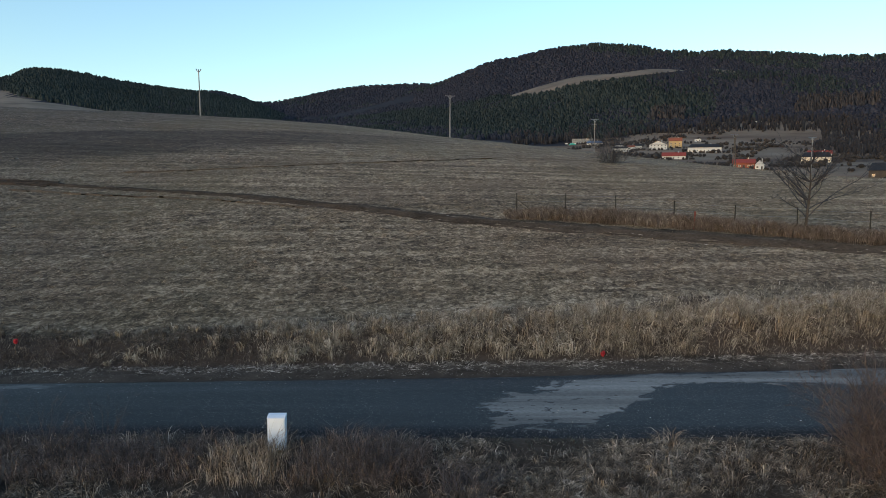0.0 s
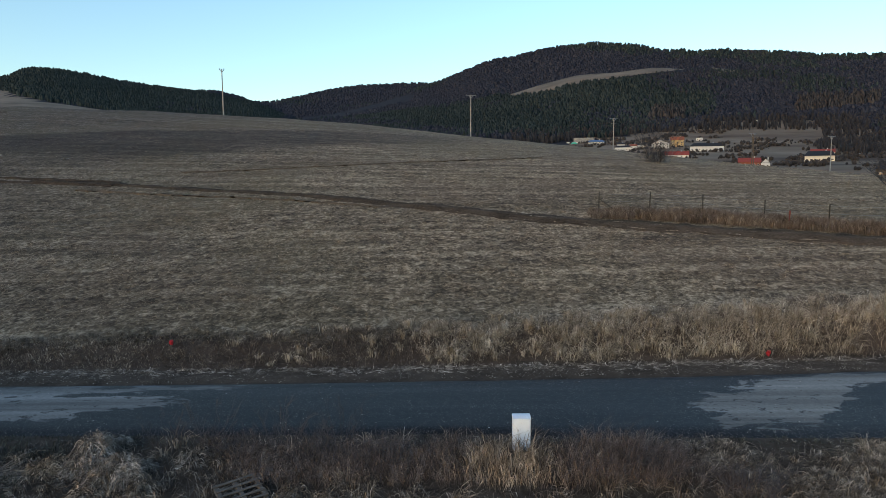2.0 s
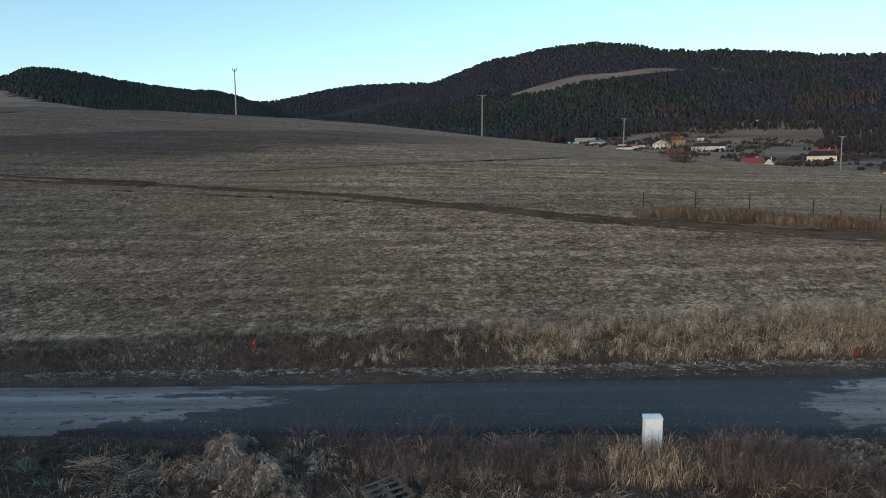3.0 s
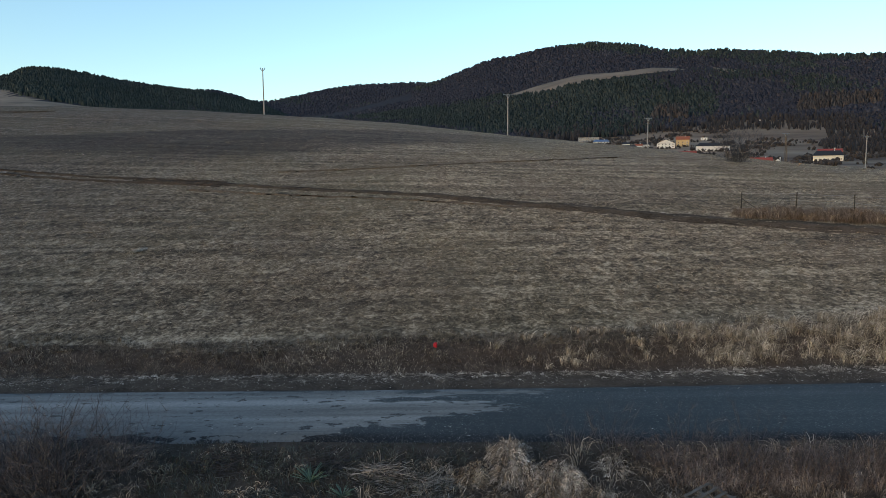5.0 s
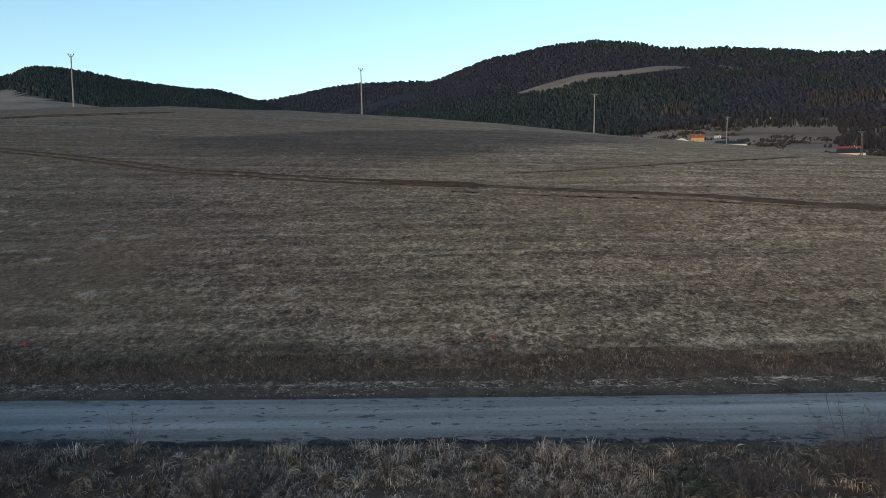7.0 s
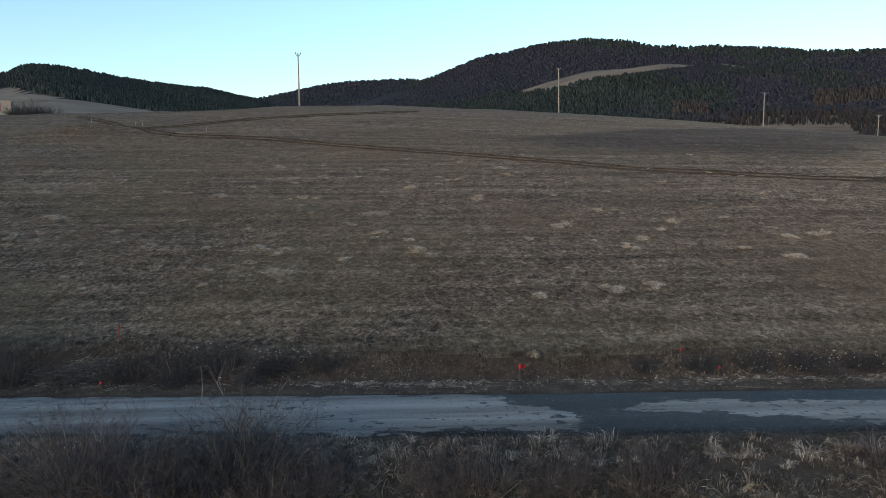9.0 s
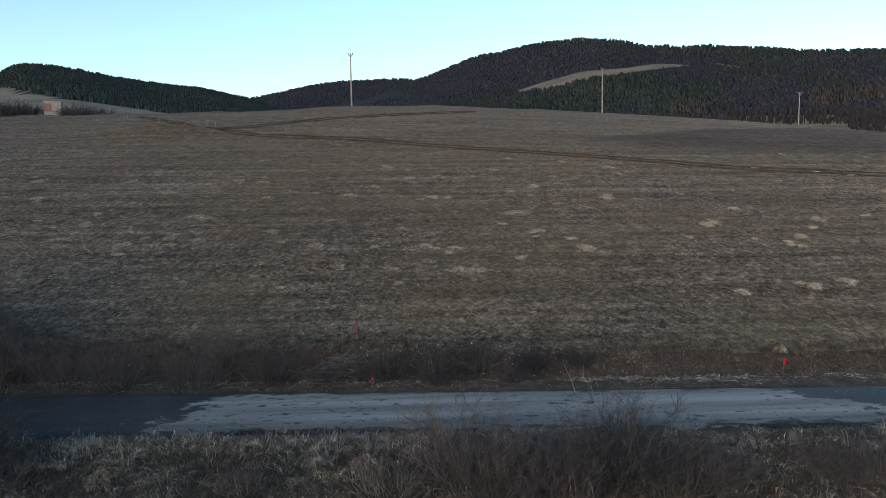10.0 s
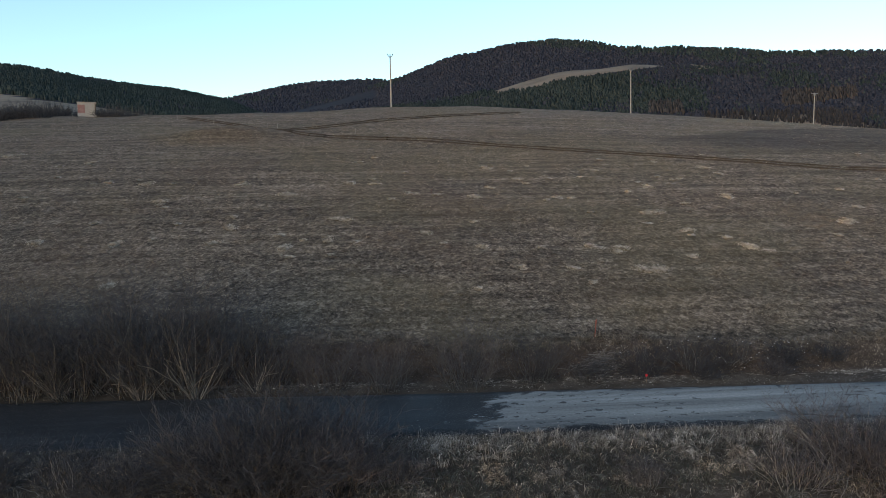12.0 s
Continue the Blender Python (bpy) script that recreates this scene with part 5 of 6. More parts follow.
def bare_tree(x, y, height, seed):
    """A young leafless tree: trunk, spreading limbs and fine twigs."""
    r = np.random.default_rng(seed)
    trunk, limbs, twigs = [], [], []
    p, _ = grown(r, (0, 0, 0), (0.02, 0, 1), height, 10, 0.05, 0.05)
    trunk.append((p, np.linspace(0.11, 0.02, 10)))
    for k in range(26):
        i = r.integers(2, 9)
        a = r.uniform(0, 6.28)
        w = np.array([np.cos(a), np.sin(a), r.uniform(0.3, 1.0)])
        b, _ = grown(r, p[i], w / np.linalg.norm(w), height * r.uniform(0.5, 0.85) * (1.25 - i / 11), 7, 0.13, 0.06)
        limbs.append((b, np.linspace(0.036, 0.010, 7)))
        for _ in range(14):
            j = r.integers(1, 7)
            a = r.uniform(0, 6.28)
            w = (b[j] - b[j - 1]) / np.linalg.norm(b[j] - b[j - 1]) + 0.7 * np.array([np.cos(a), np.sin(a), 0.3])
            s, _ = grown(r, b[j], w / np.linalg.norm(w), height * r.uniform(0.08, 0.2), 4, 0.15, 0.03)
            twigs.append((s, np.linspace(0.011, 0.006, 4)))
            for _ in range(2):
                a = r.uniform(0, 6.28)
                g, _ = grown(r, s[r.integers(1, 4)], np.array([np.cos(a), np.sin(a), 0.5]) / 1.12, height * 0.07, 3, 0.2, 0.02)
                twigs.append((g, np.linspace(0.008, 0.005, 3)))
    hub = tagged(new("bare_tree"), "young leafless tree standing beside the wire fence", "tree")
    holds("trunk", raw_mesh("trunk", *tubes(trunk, 8), True), TRUNK, hub)
    for ls in limbs:
        holds("limb", raw_mesh("limb", *tubes([ls], 5), True), DARKTWIG, hub)
    holds("twig_crown", raw_mesh("twig_crown", *tubes(twigs, 3)), DARKTWIG, hub)
    hub.matrix_basis = pose(x, y, float(ground_z(x, y)) - 0.05)


bare_tree(28.8, 44.6, 4.9, 21)


# ---------------------------------------------------------------- wire fence with its reeds
POSTWOOD = worn("fence_post_steel", (0.012, 0.010, 0.009), (0.04, 0.034, 0.03), 6.0, 0.8)
RED = worn("red_marker_paint", (0.30, 0.010, 0.016), (0.50, 0.025, 0.034), 5.0, 0.6, bump=0.1)
STAKE = worn("stake_wood", (0.05, 0.042, 0.034), (0.12, 0.10, 0.08), 6.0, 0.8, stretch=(4, 4, 1))

REEDBROWN = blades_material("brown_reeds", [(0.15, (0.035, 0.026, 0.020)), (0.5, (0.105, 0.079, 0.064)), (0.8, (0.225, 0.182, 0.152)), (1.0, (0.46, 0.40, 0.345))])
hub = tagged(new("wire_fence"), "old wire fence on thin dark posts along the track", "fence")
fx = [12.0, 15.4, 18.7, 22.2, 25.5, 28.6, 31.8, 35.2, 38.8]
fy = [53.0, 51.9, 50.5, 48.8, 47.0, 45.2, 43.2, 41.4, 39.8]
tops = []
for k, (x, y) in enumerate(zip(fx, fy)):
    z = float(ground_z(x, y))
    top = (x + 0.03 * math.sin(k * 2.1), y, z + 1.58 + 0.08 * math.sin(k * 1.3))
    part("post", rodded((x, y, z - 0.3), top, 0.042, 0.038, 8), POSTWOOD, hub)
    tops.append(top)
part("brace", rodded((fx[0] + 1.5, fy[0] - 0.45, ground_z(fx[0] + 1.5, fy[0] - 0.45)), (fx[0], fy[0], tops[0][2] - 0.45), 0.025, 0.025, 6), POSTWOOD, hub)
for drop in (0.1, 0.6, 1.1):
    line = []
    for (xa, ya, za), (xb, yb, zb) in zip(tops, tops[1:]):
        for s in np.linspace(0, 1, 6)[:-1]:
            line.append((xa + (xb - xa) * s, ya + (yb - ya) * s, za + (zb - za) * s - drop - 0.05 * 4 * s * (1 - s)))
    holds("wire", raw_mesh("wire", *tubes([(np.array(line), np.full(len(line), 0.005))], 4)), STEEL, hub)
x = rng.uniform(11.2, 42, 2600)
y = np.interp(x, fx, fy) + rng.uniform(-2.3, 0.3, len(x))
pick = drift(x, y, 1.3, 2) > 0.74
h = (0.70 + 0.45 * drift(x, y, 1.1, 6)) * np.interp(x, (11, 14, 44), (0.6, 0.95, 0.95))
tufts("fence_reeds", x[pick], y[pick], h[pick], 10, 0.2, 0.011, 0.6, VERGESTRAW, "tall dry reed grass along the wire fence", seed=21)
tufts("fence_dead_weeds", x[~pick], y[~pick], h[~pick], 10, 0.2, 0.011, 0.6, REEDBROWN, "russet dead weeds along the wire fence", seed=22)


# ---------------------------------------------------------------- red survey stakes
def stake(x, y, height, cap, label, lean=0.0, turn=0.0, wide=0.085):
    hub = tagged(new("survey_stake"), label, "marker stake", "survey stakes")
    part("stick", boxed(-0.02, 0.02, -0.02, 0.02, -0.25, height + 0.03, bevel=0.004), STAKE, hub)
    r = np.random.default_rng(int(abs(x) * 10))
    bm = bmesh.new()
    bmesh.ops.create_icosphere(bm, subdivisions=2, radius=1.0)
    for v in bm.verts:
        k = r.uniform(0.75, 1.2)
        drop = 1.0 + 0.35 * (v.co.z < -0.3) * math.sin(3 * v.co.x + x)
        v.co = Vector((v.co.x * wide * k * (1.15 if v.co.z > 0 else 0.8), v.co.y * 0.75 * wide * k, height - cap / 2 + v.co.z * cap * 0.5 * k * drop))
    part("red_top", bm, RED, hub, "bright red wrapped top")
    hub.matrix_basis = pose(x, y, float(ground_z(x, y)), lean, 0, turn)
    return hub


def ribbon_stake(x, y, height, label):
    hub = stake(x, y, height, 0.3, label, 4, 20)
    bm = bmesh.new()
    vs = []
    for k in range(6):
        s = k / 5
        for w in (-0.05, 0.05):
            vs.append(bm.verts.new((0.06 + 0.28 * s, 0.04 * math.sin(7 * s), height - 0.12 + w - 0.12 * s * s)))
    for k in range(5):
        bm.faces.new((vs[2 * k], vs[2 * k + 1], vs[2 * k + 3], vs[2 * k + 2]))
    bmesh.ops.solidify(bm, geom=bm.faces[:], thickness=0.004)
    part("ribbon", bm, RED, hub, "red plastic ribbon")
    return hub


for x, y, h in ((-9.15, 28.3, 0.55), (13.7, 27.75, 0.28), (-30.5, 30.2, 0.7), (-51.4, 30.4, 0.7), (-98.4, 28.65, 0.55), (-71.5, 30.1, 0.6), (-70.4, 28.3, 0.6)):
    small = x < -20
    stake(x, y, h - 0.1 * small, 0.16 if small else 0.22, "wooden survey stake with a red painted top in the grass", 3, 10 * x % 90, 0.07 if small else 0.11)
for x, y, h in ((-79.3, 28.55, 0.8),):
    ribbon_stake(x, y, h, "survey stake wrapped in red paint and ribbon")
FADED = worn("faded_red_paint", (0.10, 0.028, 0.022), (0.20, 0.06, 0.048), 5.0, 0.8, bump=0.1)
hub = tagged(new("survey_stake"), "tall thin survey stake of faded red beside the track", "marker stake", "survey stakes")
part("stick", boxed(-0.03, 0.03, -0.03, 0.03, -0.25, 1.15, bevel=0.006), FADED, hub)
part("red_top", boxed(-0.05, 0.05, -0.04, 0.04, 0.9, 1.17, bevel=0.01), FADED, hub)
hub.matrix_basis = pose(22.9, 46.8, float(ground_z(22.9, 46.8)), 3, 0, 20)
for x, y, sc, turn in ((-99.7, 33.1, 0.82, 70), (-107.6, 63.3, 0.35, 10)):
    copy_thing(hub, pose(x, y, float(ground_z(x, y)), 4, 2, turn) @ Matrix.Diagonal((sc, sc, sc, 1)))
WHITEWOOD = worn("white_stake_paint", (0.17, 0.155, 0.135), (0.27, 0.25, 0.22), 6.0, 0.8)
for x, y in ((-130.3, 106.3), (-132.3, 108.3), (-142.2, 113.9), (-150.4, 120.6), (-117.6, 98.6), (-18.0, 65.1)):
    hub = tagged(new("boundary_stake"), "short pale wooden boundary stake on the meadow", "marker stake", "boundary stakes")
    part("stick", boxed(-0.03, 0.03, -0.03, 0.03, -0.25, 0.75 if x < -60 else 0.2, bevel=0.01), WHITEWOOD, hub)
    hub.matrix_basis = pose(x, y, float(ground_z(x, y)), 2, 3, x * 7 % 90)


# ---------------------------------------------------------------- white cable cabinet
CABINET = worn("cabinet_plastic", (0.54, 0.63, 0.72), (0.66, 0.74, 0.81), 2.0, 0.5, 0.4, bump=0.05)
LOCK = worn("lock_metal", (0.05, 0.05, 0.055), (0.12, 0.12, 0.13), 8.0, 0.4, 0.5, 0.6)
hub = tagged(new("cable_cabinet"), "white plastic cable cabinet standing at the road edge", "utility box")
part("body", boxed(-0.25, 0.25, -0.14, 0.14, -0.25, 0.98, bevel=0.012), CABINET, hub)
bm = bmesh.new()
prof = [(-0.16, 0.98), (-0.16, 1.0), (0.0, 1.05), (0.155, 1.06), (0.155, 0.98)]
ends = [[bm.verts.new((sx, yy, zz)) for yy, zz in prof] for sx in (-0.258, 0.258)]
bm.faces.new(ends[0][::-1])
bm.faces.new(ends[1])
for k in range(5):
    bm.faces.new((ends[0][k], ends[0][(k + 1) % 5], ends[1][(k + 1) % 5], ends[1][k]))
part("roof_cap", bm, CABINET, hub, "sloping overhanging cap")
part("door", boxed(-0.225, 0.225, -0.152, -0.138, 0.30, 0.95, bevel=0.006), CABINET, hub)
part("plinth", boxed(-0.235, 0.235, -0.150, -0.138, -0.2, 0.285, bevel=0.004), CABINET, hub)
part("lock", rodded((0.17, -0.150, 0.64), (0.17, -0.165, 0.64), 0.014, 0.012, 12), LOCK, hub, "dark lock barrel")
hub.matrix_basis = pose(3.95, 19.25, float(ground_z(3.95, 19.25)) - 0.04, 0, 0, 4) @ Matrix.Diagonal((0.88, 0.88, 0.86, 1))


# ---------------------------------------------------------------- pallet, brushwood, rubble
GREYWOOD = worn("weathered_boards", (0.04, 0.037, 0.034), (0.13, 0.12, 0.11), 5.0, 0.85, stretch=(1, 6, 6))
hub = tagged(new("wooden_pallet"), "weathered grey wooden pallet lying tilted in the grass", "pallet")
for k in range(5):
    part("slat", boxed(-0.5, 0.5, -0.42 + 0.2 * k, -0.42 + 0.2 * k + 0.07, 0.11, 0.13, bevel=0.004), GREYWOOD, hub)
for k in (-0.48, -0.04, 0.4):
    part("bearer", boxed(k, k + 0.09, -0.4, 0.41, 0.0, 0.107, bevel=0.006), GREYWOOD, hub)
hub.matrix_basis = pose(-2.5, 16.95, float(ground_z(-2.5, 16.95)) + 0.10, 12, -4, 38)

# crumpled sheet added in place of the pallet's blue edge, not a real bag
SHEET = worn("blue_white_plastic", (0.06, 0.13, 0.26), (0.36, 0.40, 0.44), 7.0, 0.5, 0.4, bump=0.4)
r = np.random.default_rng(8)
u, v = np.meshgrid(np.linspace(-0.2, 0.2, 9), np.linspace(-0.13, 0.13, 7), indexing="xy")
hump = 0.10 * np.maximum(0, 1 - (u / 0.21) ** 2 - (v / 0.14) ** 2) ** 0.5 + r.normal(0, 0.018, u.shape)
q = (np.arange(6)[:, None] * 9 + np.arange(8)[None]).ravel()
bag = holds("plastic_bag", raw_mesh("plastic_bag", np.stack([u, v, hump], -1).reshape(-1, 3), np.stack([q, q + 1, q + 10, q + 9], -1)), SHEET)
bag.matrix_basis = pose(-2.95, 16.75, float(ground_z(-2.95, 16.75)) + 0.02, 0, 0, 20)
tagged(bag, "crumpled blue and white sheet standing in for the blue pallet edge", "bag")

BRUSH = worn("cut_branches", (0.014, 0.014, 0.015), (0.26, 0.25, 0.24), 5.0, 0.85, island=0.75, bump=0)


def brush_pile(x, y, length, width, height, count, turn, seed, material=BRUSH):
    r = np.random.default_rng(seed)
    lines = []
    for _ in range(count):
        u, v = r.normal(0, 0.28, 2)
        z = height * max(0.05, 1 - (2 * abs(v)) ** 1.3 - abs(u) * 0.6) * r.uniform(0.1, 1.0)
        a = r.normal(0, 0.4)
        p, _ = grown(r, (u * length, v * width, z), (math.cos(a), math.sin(a), r.normal(0.02, 0.12)), r.uniform(0.35, 1.0), 5, 0.16, -0.03)
        p -= (p[-1] - p[0]) / 2 * np.array([1, 1, 0])
        p[:, 2] = np.maximum(p[:, 2], 0.0)
        lines.append((p, np.linspace(1, 0.4, 5) * r.uniform(0.0035, 0.0105)))
    ob = holds("brush_heap", raw_mesh("brush_heap", *tubes(lines, 4)), material, None, "", pose(x, y, float(ground_z(x, y)) - 0.03, 0, 0, turn))
    tagged(ob, "heap of cut dry branches lying on the verge", "brushwood", kind="stuff")


for k, (x, y, l, w, h, n, turn) in enumerate([(-9.75, 18.25, 1.6, 1.1, 0.45, 260, -15), (-11.33, 18.95, 1.8, 1.0, 0.3, 170, 20), (-8.56, 17.95, 1.2, 0.9, 0.3, 140, 30), (-13.9, 19.05, 1.6, 1.0, 0.25, 120, 5),
                                             (-99.9, 30.5, 3.0, 1.6, 1.1, 420, 24), (-96.95, 29.9, 2.0, 1.0, 0.5, 160, -10), (-117.74, 30.7, 2.2, 1.0, 0.7, 170, 0), (-63.54, 28.8, 2.4, 1.0, 0.5, 180, 4), (-93.99, 29.9, 2.4, 1.2, 0.7, 220, 12), (-90.82, 30.0, 2.2, 1.0, 0.6, 200, -8), (-103.26, 30.0, 2.0, 1.0, 0.6, 180, 8)]):
    brush_pile(x, y, l, w, h, n, turn, 60 + k, BRUSH if k in (0, 2, 4) else GREYSTEM)

TEAL = worn("blue_green_leaves", (0.035, 0.085, 0.075), (0.09, 0.17, 0.15), 4.0, 0.6, island=0.5)


def leafy_plant(x, y, height, seed):
    r = np.random.default_rng(seed)
    bm = bmesh.new()
    for k in range(46):
        a, t = r.uniform(0, 6.28), r.uniform(0.25, 1.1)
        L, w = height * r.uniform(0.6, 1.1), r.uniform(0.012, 0.022)
        pts = []
        for s in (0, 0.35, 0.7, 1.0):
            rad, z = L * s * math.sin(t) * (0.6 + 0.4 * s), L * s * math.cos(t) * (1 - 0.15 * s)
            ww = w * (1 - s) + 0.002
            c, q = math.cos(a), math.sin(a)
            pts.append((bm.verts.new((rad * c - ww * q, rad * q + ww * c, z)), bm.verts.new((rad * c, rad * q, z - 0.012)), bm.verts.new((rad * c + ww * q, rad * q - ww * c, z))))
        for p, q2 in zip(pts, pts[1:]):
            bm.faces.new((p[0], p[1], q2[1], q2[0]))
            bm.faces.new((p[1], p[2], q2[2], q2[1]))
    ob = part("sword_leaf_plant", bm, TEAL)
    ob.matrix_basis = pose(x, y, float(ground_z(x, y)))
    tagged(ob, "blue-green clump of sword-shaped leaves on the verge", "plant")


leafy_plant(-11.65, 18.15, 0.62, 3)
leafy_plant(-10.75, 17.45, 0.4, 4)

RUBBLE = worn("broken_plaster", (0.20, 0.20, 0.21), (0.60, 0.60, 0.63), 6.0, 0.9, objects=0.75)


def chunk_mesh(seed):
    r = np.random.default_rng(seed)
    bm = bmesh.new()
    bmesh.ops.create_cube(bm, size=1.0)
    for v in bm.verts:
        v.co = Vector((v.co.x * r.uniform(0.8, 1.25), v.co.y * r.uniform(0.55, 1.0), v.co.z * r.uniform(0.22, 0.34)))
    bmesh.ops.bevel(bm, geom=bm.edges[:], offset=0.025, segments=1, affect="EDGES")
    me = bpy.data.meshes.new("rubble_piece")
    bm.to_mesh(me)
    bm.free()
    me.materials.append(RUBBLE)
    return me


CRUMB = worn("white_crumbs", (0.24, 0.245, 0.255), (0.62, 0.63, 0.65), 6.0, 0.9, island=0.6)
CHUNKS = [chunk_mesh(k) for k in range(9)]
pile = tagged(new("rubble_heap"), "heap of white broken plaster and tile rubble dumped on the verge", "rubble")
pile.matrix_basis = pose(-54.25, 19.35, float(ground_z(-54.25, 19.35)))
r = np.random.default_rng(77)
for k in range(290):
    u, v = np.clip(r.normal(0, 0.5, 2), -1.1, 1.1)
    q = math.hypot(u, v)
    z = 0.42 * max(0.0, 1 - q) * r.uniform(0.5, 1.0)
    s = r.choice([0.06, 0.09, 0.13, 0.19, 0.30], p=[0.36, 0.32, 0.19, 0.09, 0.04])
    gx, gy = -54.25 + 1.75 * u, 19.35 + 1.3 * v
    dz = float(ground_z(gx, gy)) - float(ground_z(-54.25, 19.35))
    holds("rubble_piece", CHUNKS[k % 9], None, pile, "", pose(1.75 * u, 1.3 * v, z + dz + s * 0.2, *r.uniform(-40, 40, 2), r.uniform(0, 360)) @ Matrix.Diagonal((s, s, s, 1)))

# pale stones and litter on the verges and by the track
STONE = worn("pale_stones", (0.14, 0.13, 0.12), (0.46, 0.45, 0.43), 6.0, 0.9, island=0.6)


def bits(name, x, y, size, label, seed, flat=0.5, lift=0.0, material=None):
    r = np.random.default_rng(seed)
    n = len(x)
    z = ground_z(x, y)
    on = (y > road_near(x)) & (y < road_far(x))
    z = np.where(on, road_z(x) + 0.06, z)
    oct_v = np.array([(1, 0, 0), (0, 1, 0), (-1, 0, 0), (0, -1, 0), (0, 0, 1), (0, 0, -0.6)], float)
    s = size * r.uniform(0.4, 1.5, (n, 1, 1)) * np.array([1.2, 0.8, flat]) * r.uniform(0.7, 1.3, (n, 6, 1))
    v = oct_v[None] * s + np.stack([x, y, z + 0.01 + lift * r.random(n)], -1)[:, None]
    f = np.array([(0, 1, 4), (1, 2, 4), (2, 3, 4), (3, 0, 4), (1, 0, 5), (2, 1, 5), (3, 2, 5), (0, 3, 5)])
    faces = (np.arange(n)[:, None, None] * 6 + f[None]).reshape(-1, 3)
    tagged(holds(name, raw_mesh(name, v.reshape(-1, 3), faces), material or STONE), label, "stones", kind="stuff")


x, y = scatter(900, -135, 45, -0.2, 1.6)
bits("verge_stones", x, y, 0.017, "small pale stones and litter on the earthen verge", 31)
x, y = scatter(2600, -135, 45, 0.3, 5.4, road_near, 1)
bits("road_grit", x, y, 0.018, "fine pale grit scattered on the road", 32, 0.4)
x = rng.uniform(4, 45, 170)
bits("track_stones", x, track_y(x) + rng.normal(0, 0.8, 170), 0.10, "flat pale stones along the muddy track", 33, 0.15)
x, y = scatter(190, -69, -57, 1.8, 3.6)
x2, y2 = scatter(90, -100, -89, 1.7, 4.2)
x, y = np.append(x, x2), np.append(y, y2)
bits("weed_heads", x, y, 0.028, "pale seed heads and litter caught in the bank weeds", 34, 0.9, 0.35, CRUMB)
u, v = np.clip(rng.normal(0, 0.5, (2, 1700)), -1.2, 1.2)
bits("rubble_crumbs", -54.25 + 1.7 * u, 19.35 + 1.2 * v, 0.036, "fine white plaster crumbs between the rubble pieces", 35, 0.8, 0.16, CRUMB)


# ---------------------------------------------------------------- village across the valley
PLASTER = {
    "white": worn("white_render", (0.44, 0.43, 0.41), (0.58, 0.57, 0.55), 0.8, 0.9),
    "cream": worn("cream_render", (0.48, 0.43, 0.34), (0.60, 0.54, 0.44), 0.8, 0.9),
    "ochre": worn("ochre_render", (0.38, 0.25, 0.12), (0.47, 0.33, 0.17), 0.8, 0.9),
    "orange": worn("orange_render", (0.19, 0.06, 0.038), (0.27, 0.088, 0.056), 0.8, 0.9),
    "grey": worn("grey_render", (0.34, 0.33, 0.31), (0.48, 0.47, 0.44), 0.8, 0.9),
    "stone": worn("dark_grey_render", (0.15, 0.15, 0.15), (0.23, 0.23, 0.225), 0.8, 0.9),
    "brown": worn("dark_timber", (0.04, 0.03, 0.024), (0.09, 0.07, 0.055), 0.8, 0.9),
}
ROOFS = {
    "dark": worn("dark_roof_tiles", (0.010, 0.011, 0.014), (0.028, 0.030, 0.035), 1.5, 0.7),
    "red": worn("red_roof_tiles", (0.20, 0.035, 0.028), (0.30, 0.06, 0.045), 1.5, 0.8),
    "rust": worn("orange_roof_tiles", (0.22, 0.065, 0.038), (0.30, 0.10, 0.055), 1.5, 0.8),
    "blue": worn("blue_roof_sheet", (0.05, 0.10, 0.20), (0.09, 0.16, 0.28), 1.5, 0.6),
    "flat": worn("flat_roof_felt", (0.22, 0.22, 0.22), (0.32, 0.32, 0.32), 1.5, 0.9),
}
PANE = worn("dark_window_glass", (0.02, 0.024, 0.03), (0.05, 0.055, 0.065), 2.0, 0.12, 0.6, bump=0)
FRAME = worn("white_window_frame", (0.6, 0.6, 0.58), (0.75, 0.75, 0.73), 2.0, 0.6, bump=0)
TEALSHEET = worn("teal_tarpaulin", (0.02, 0.32, 0.26), (0.05, 0.44, 0.36), 2.0, 0.6)


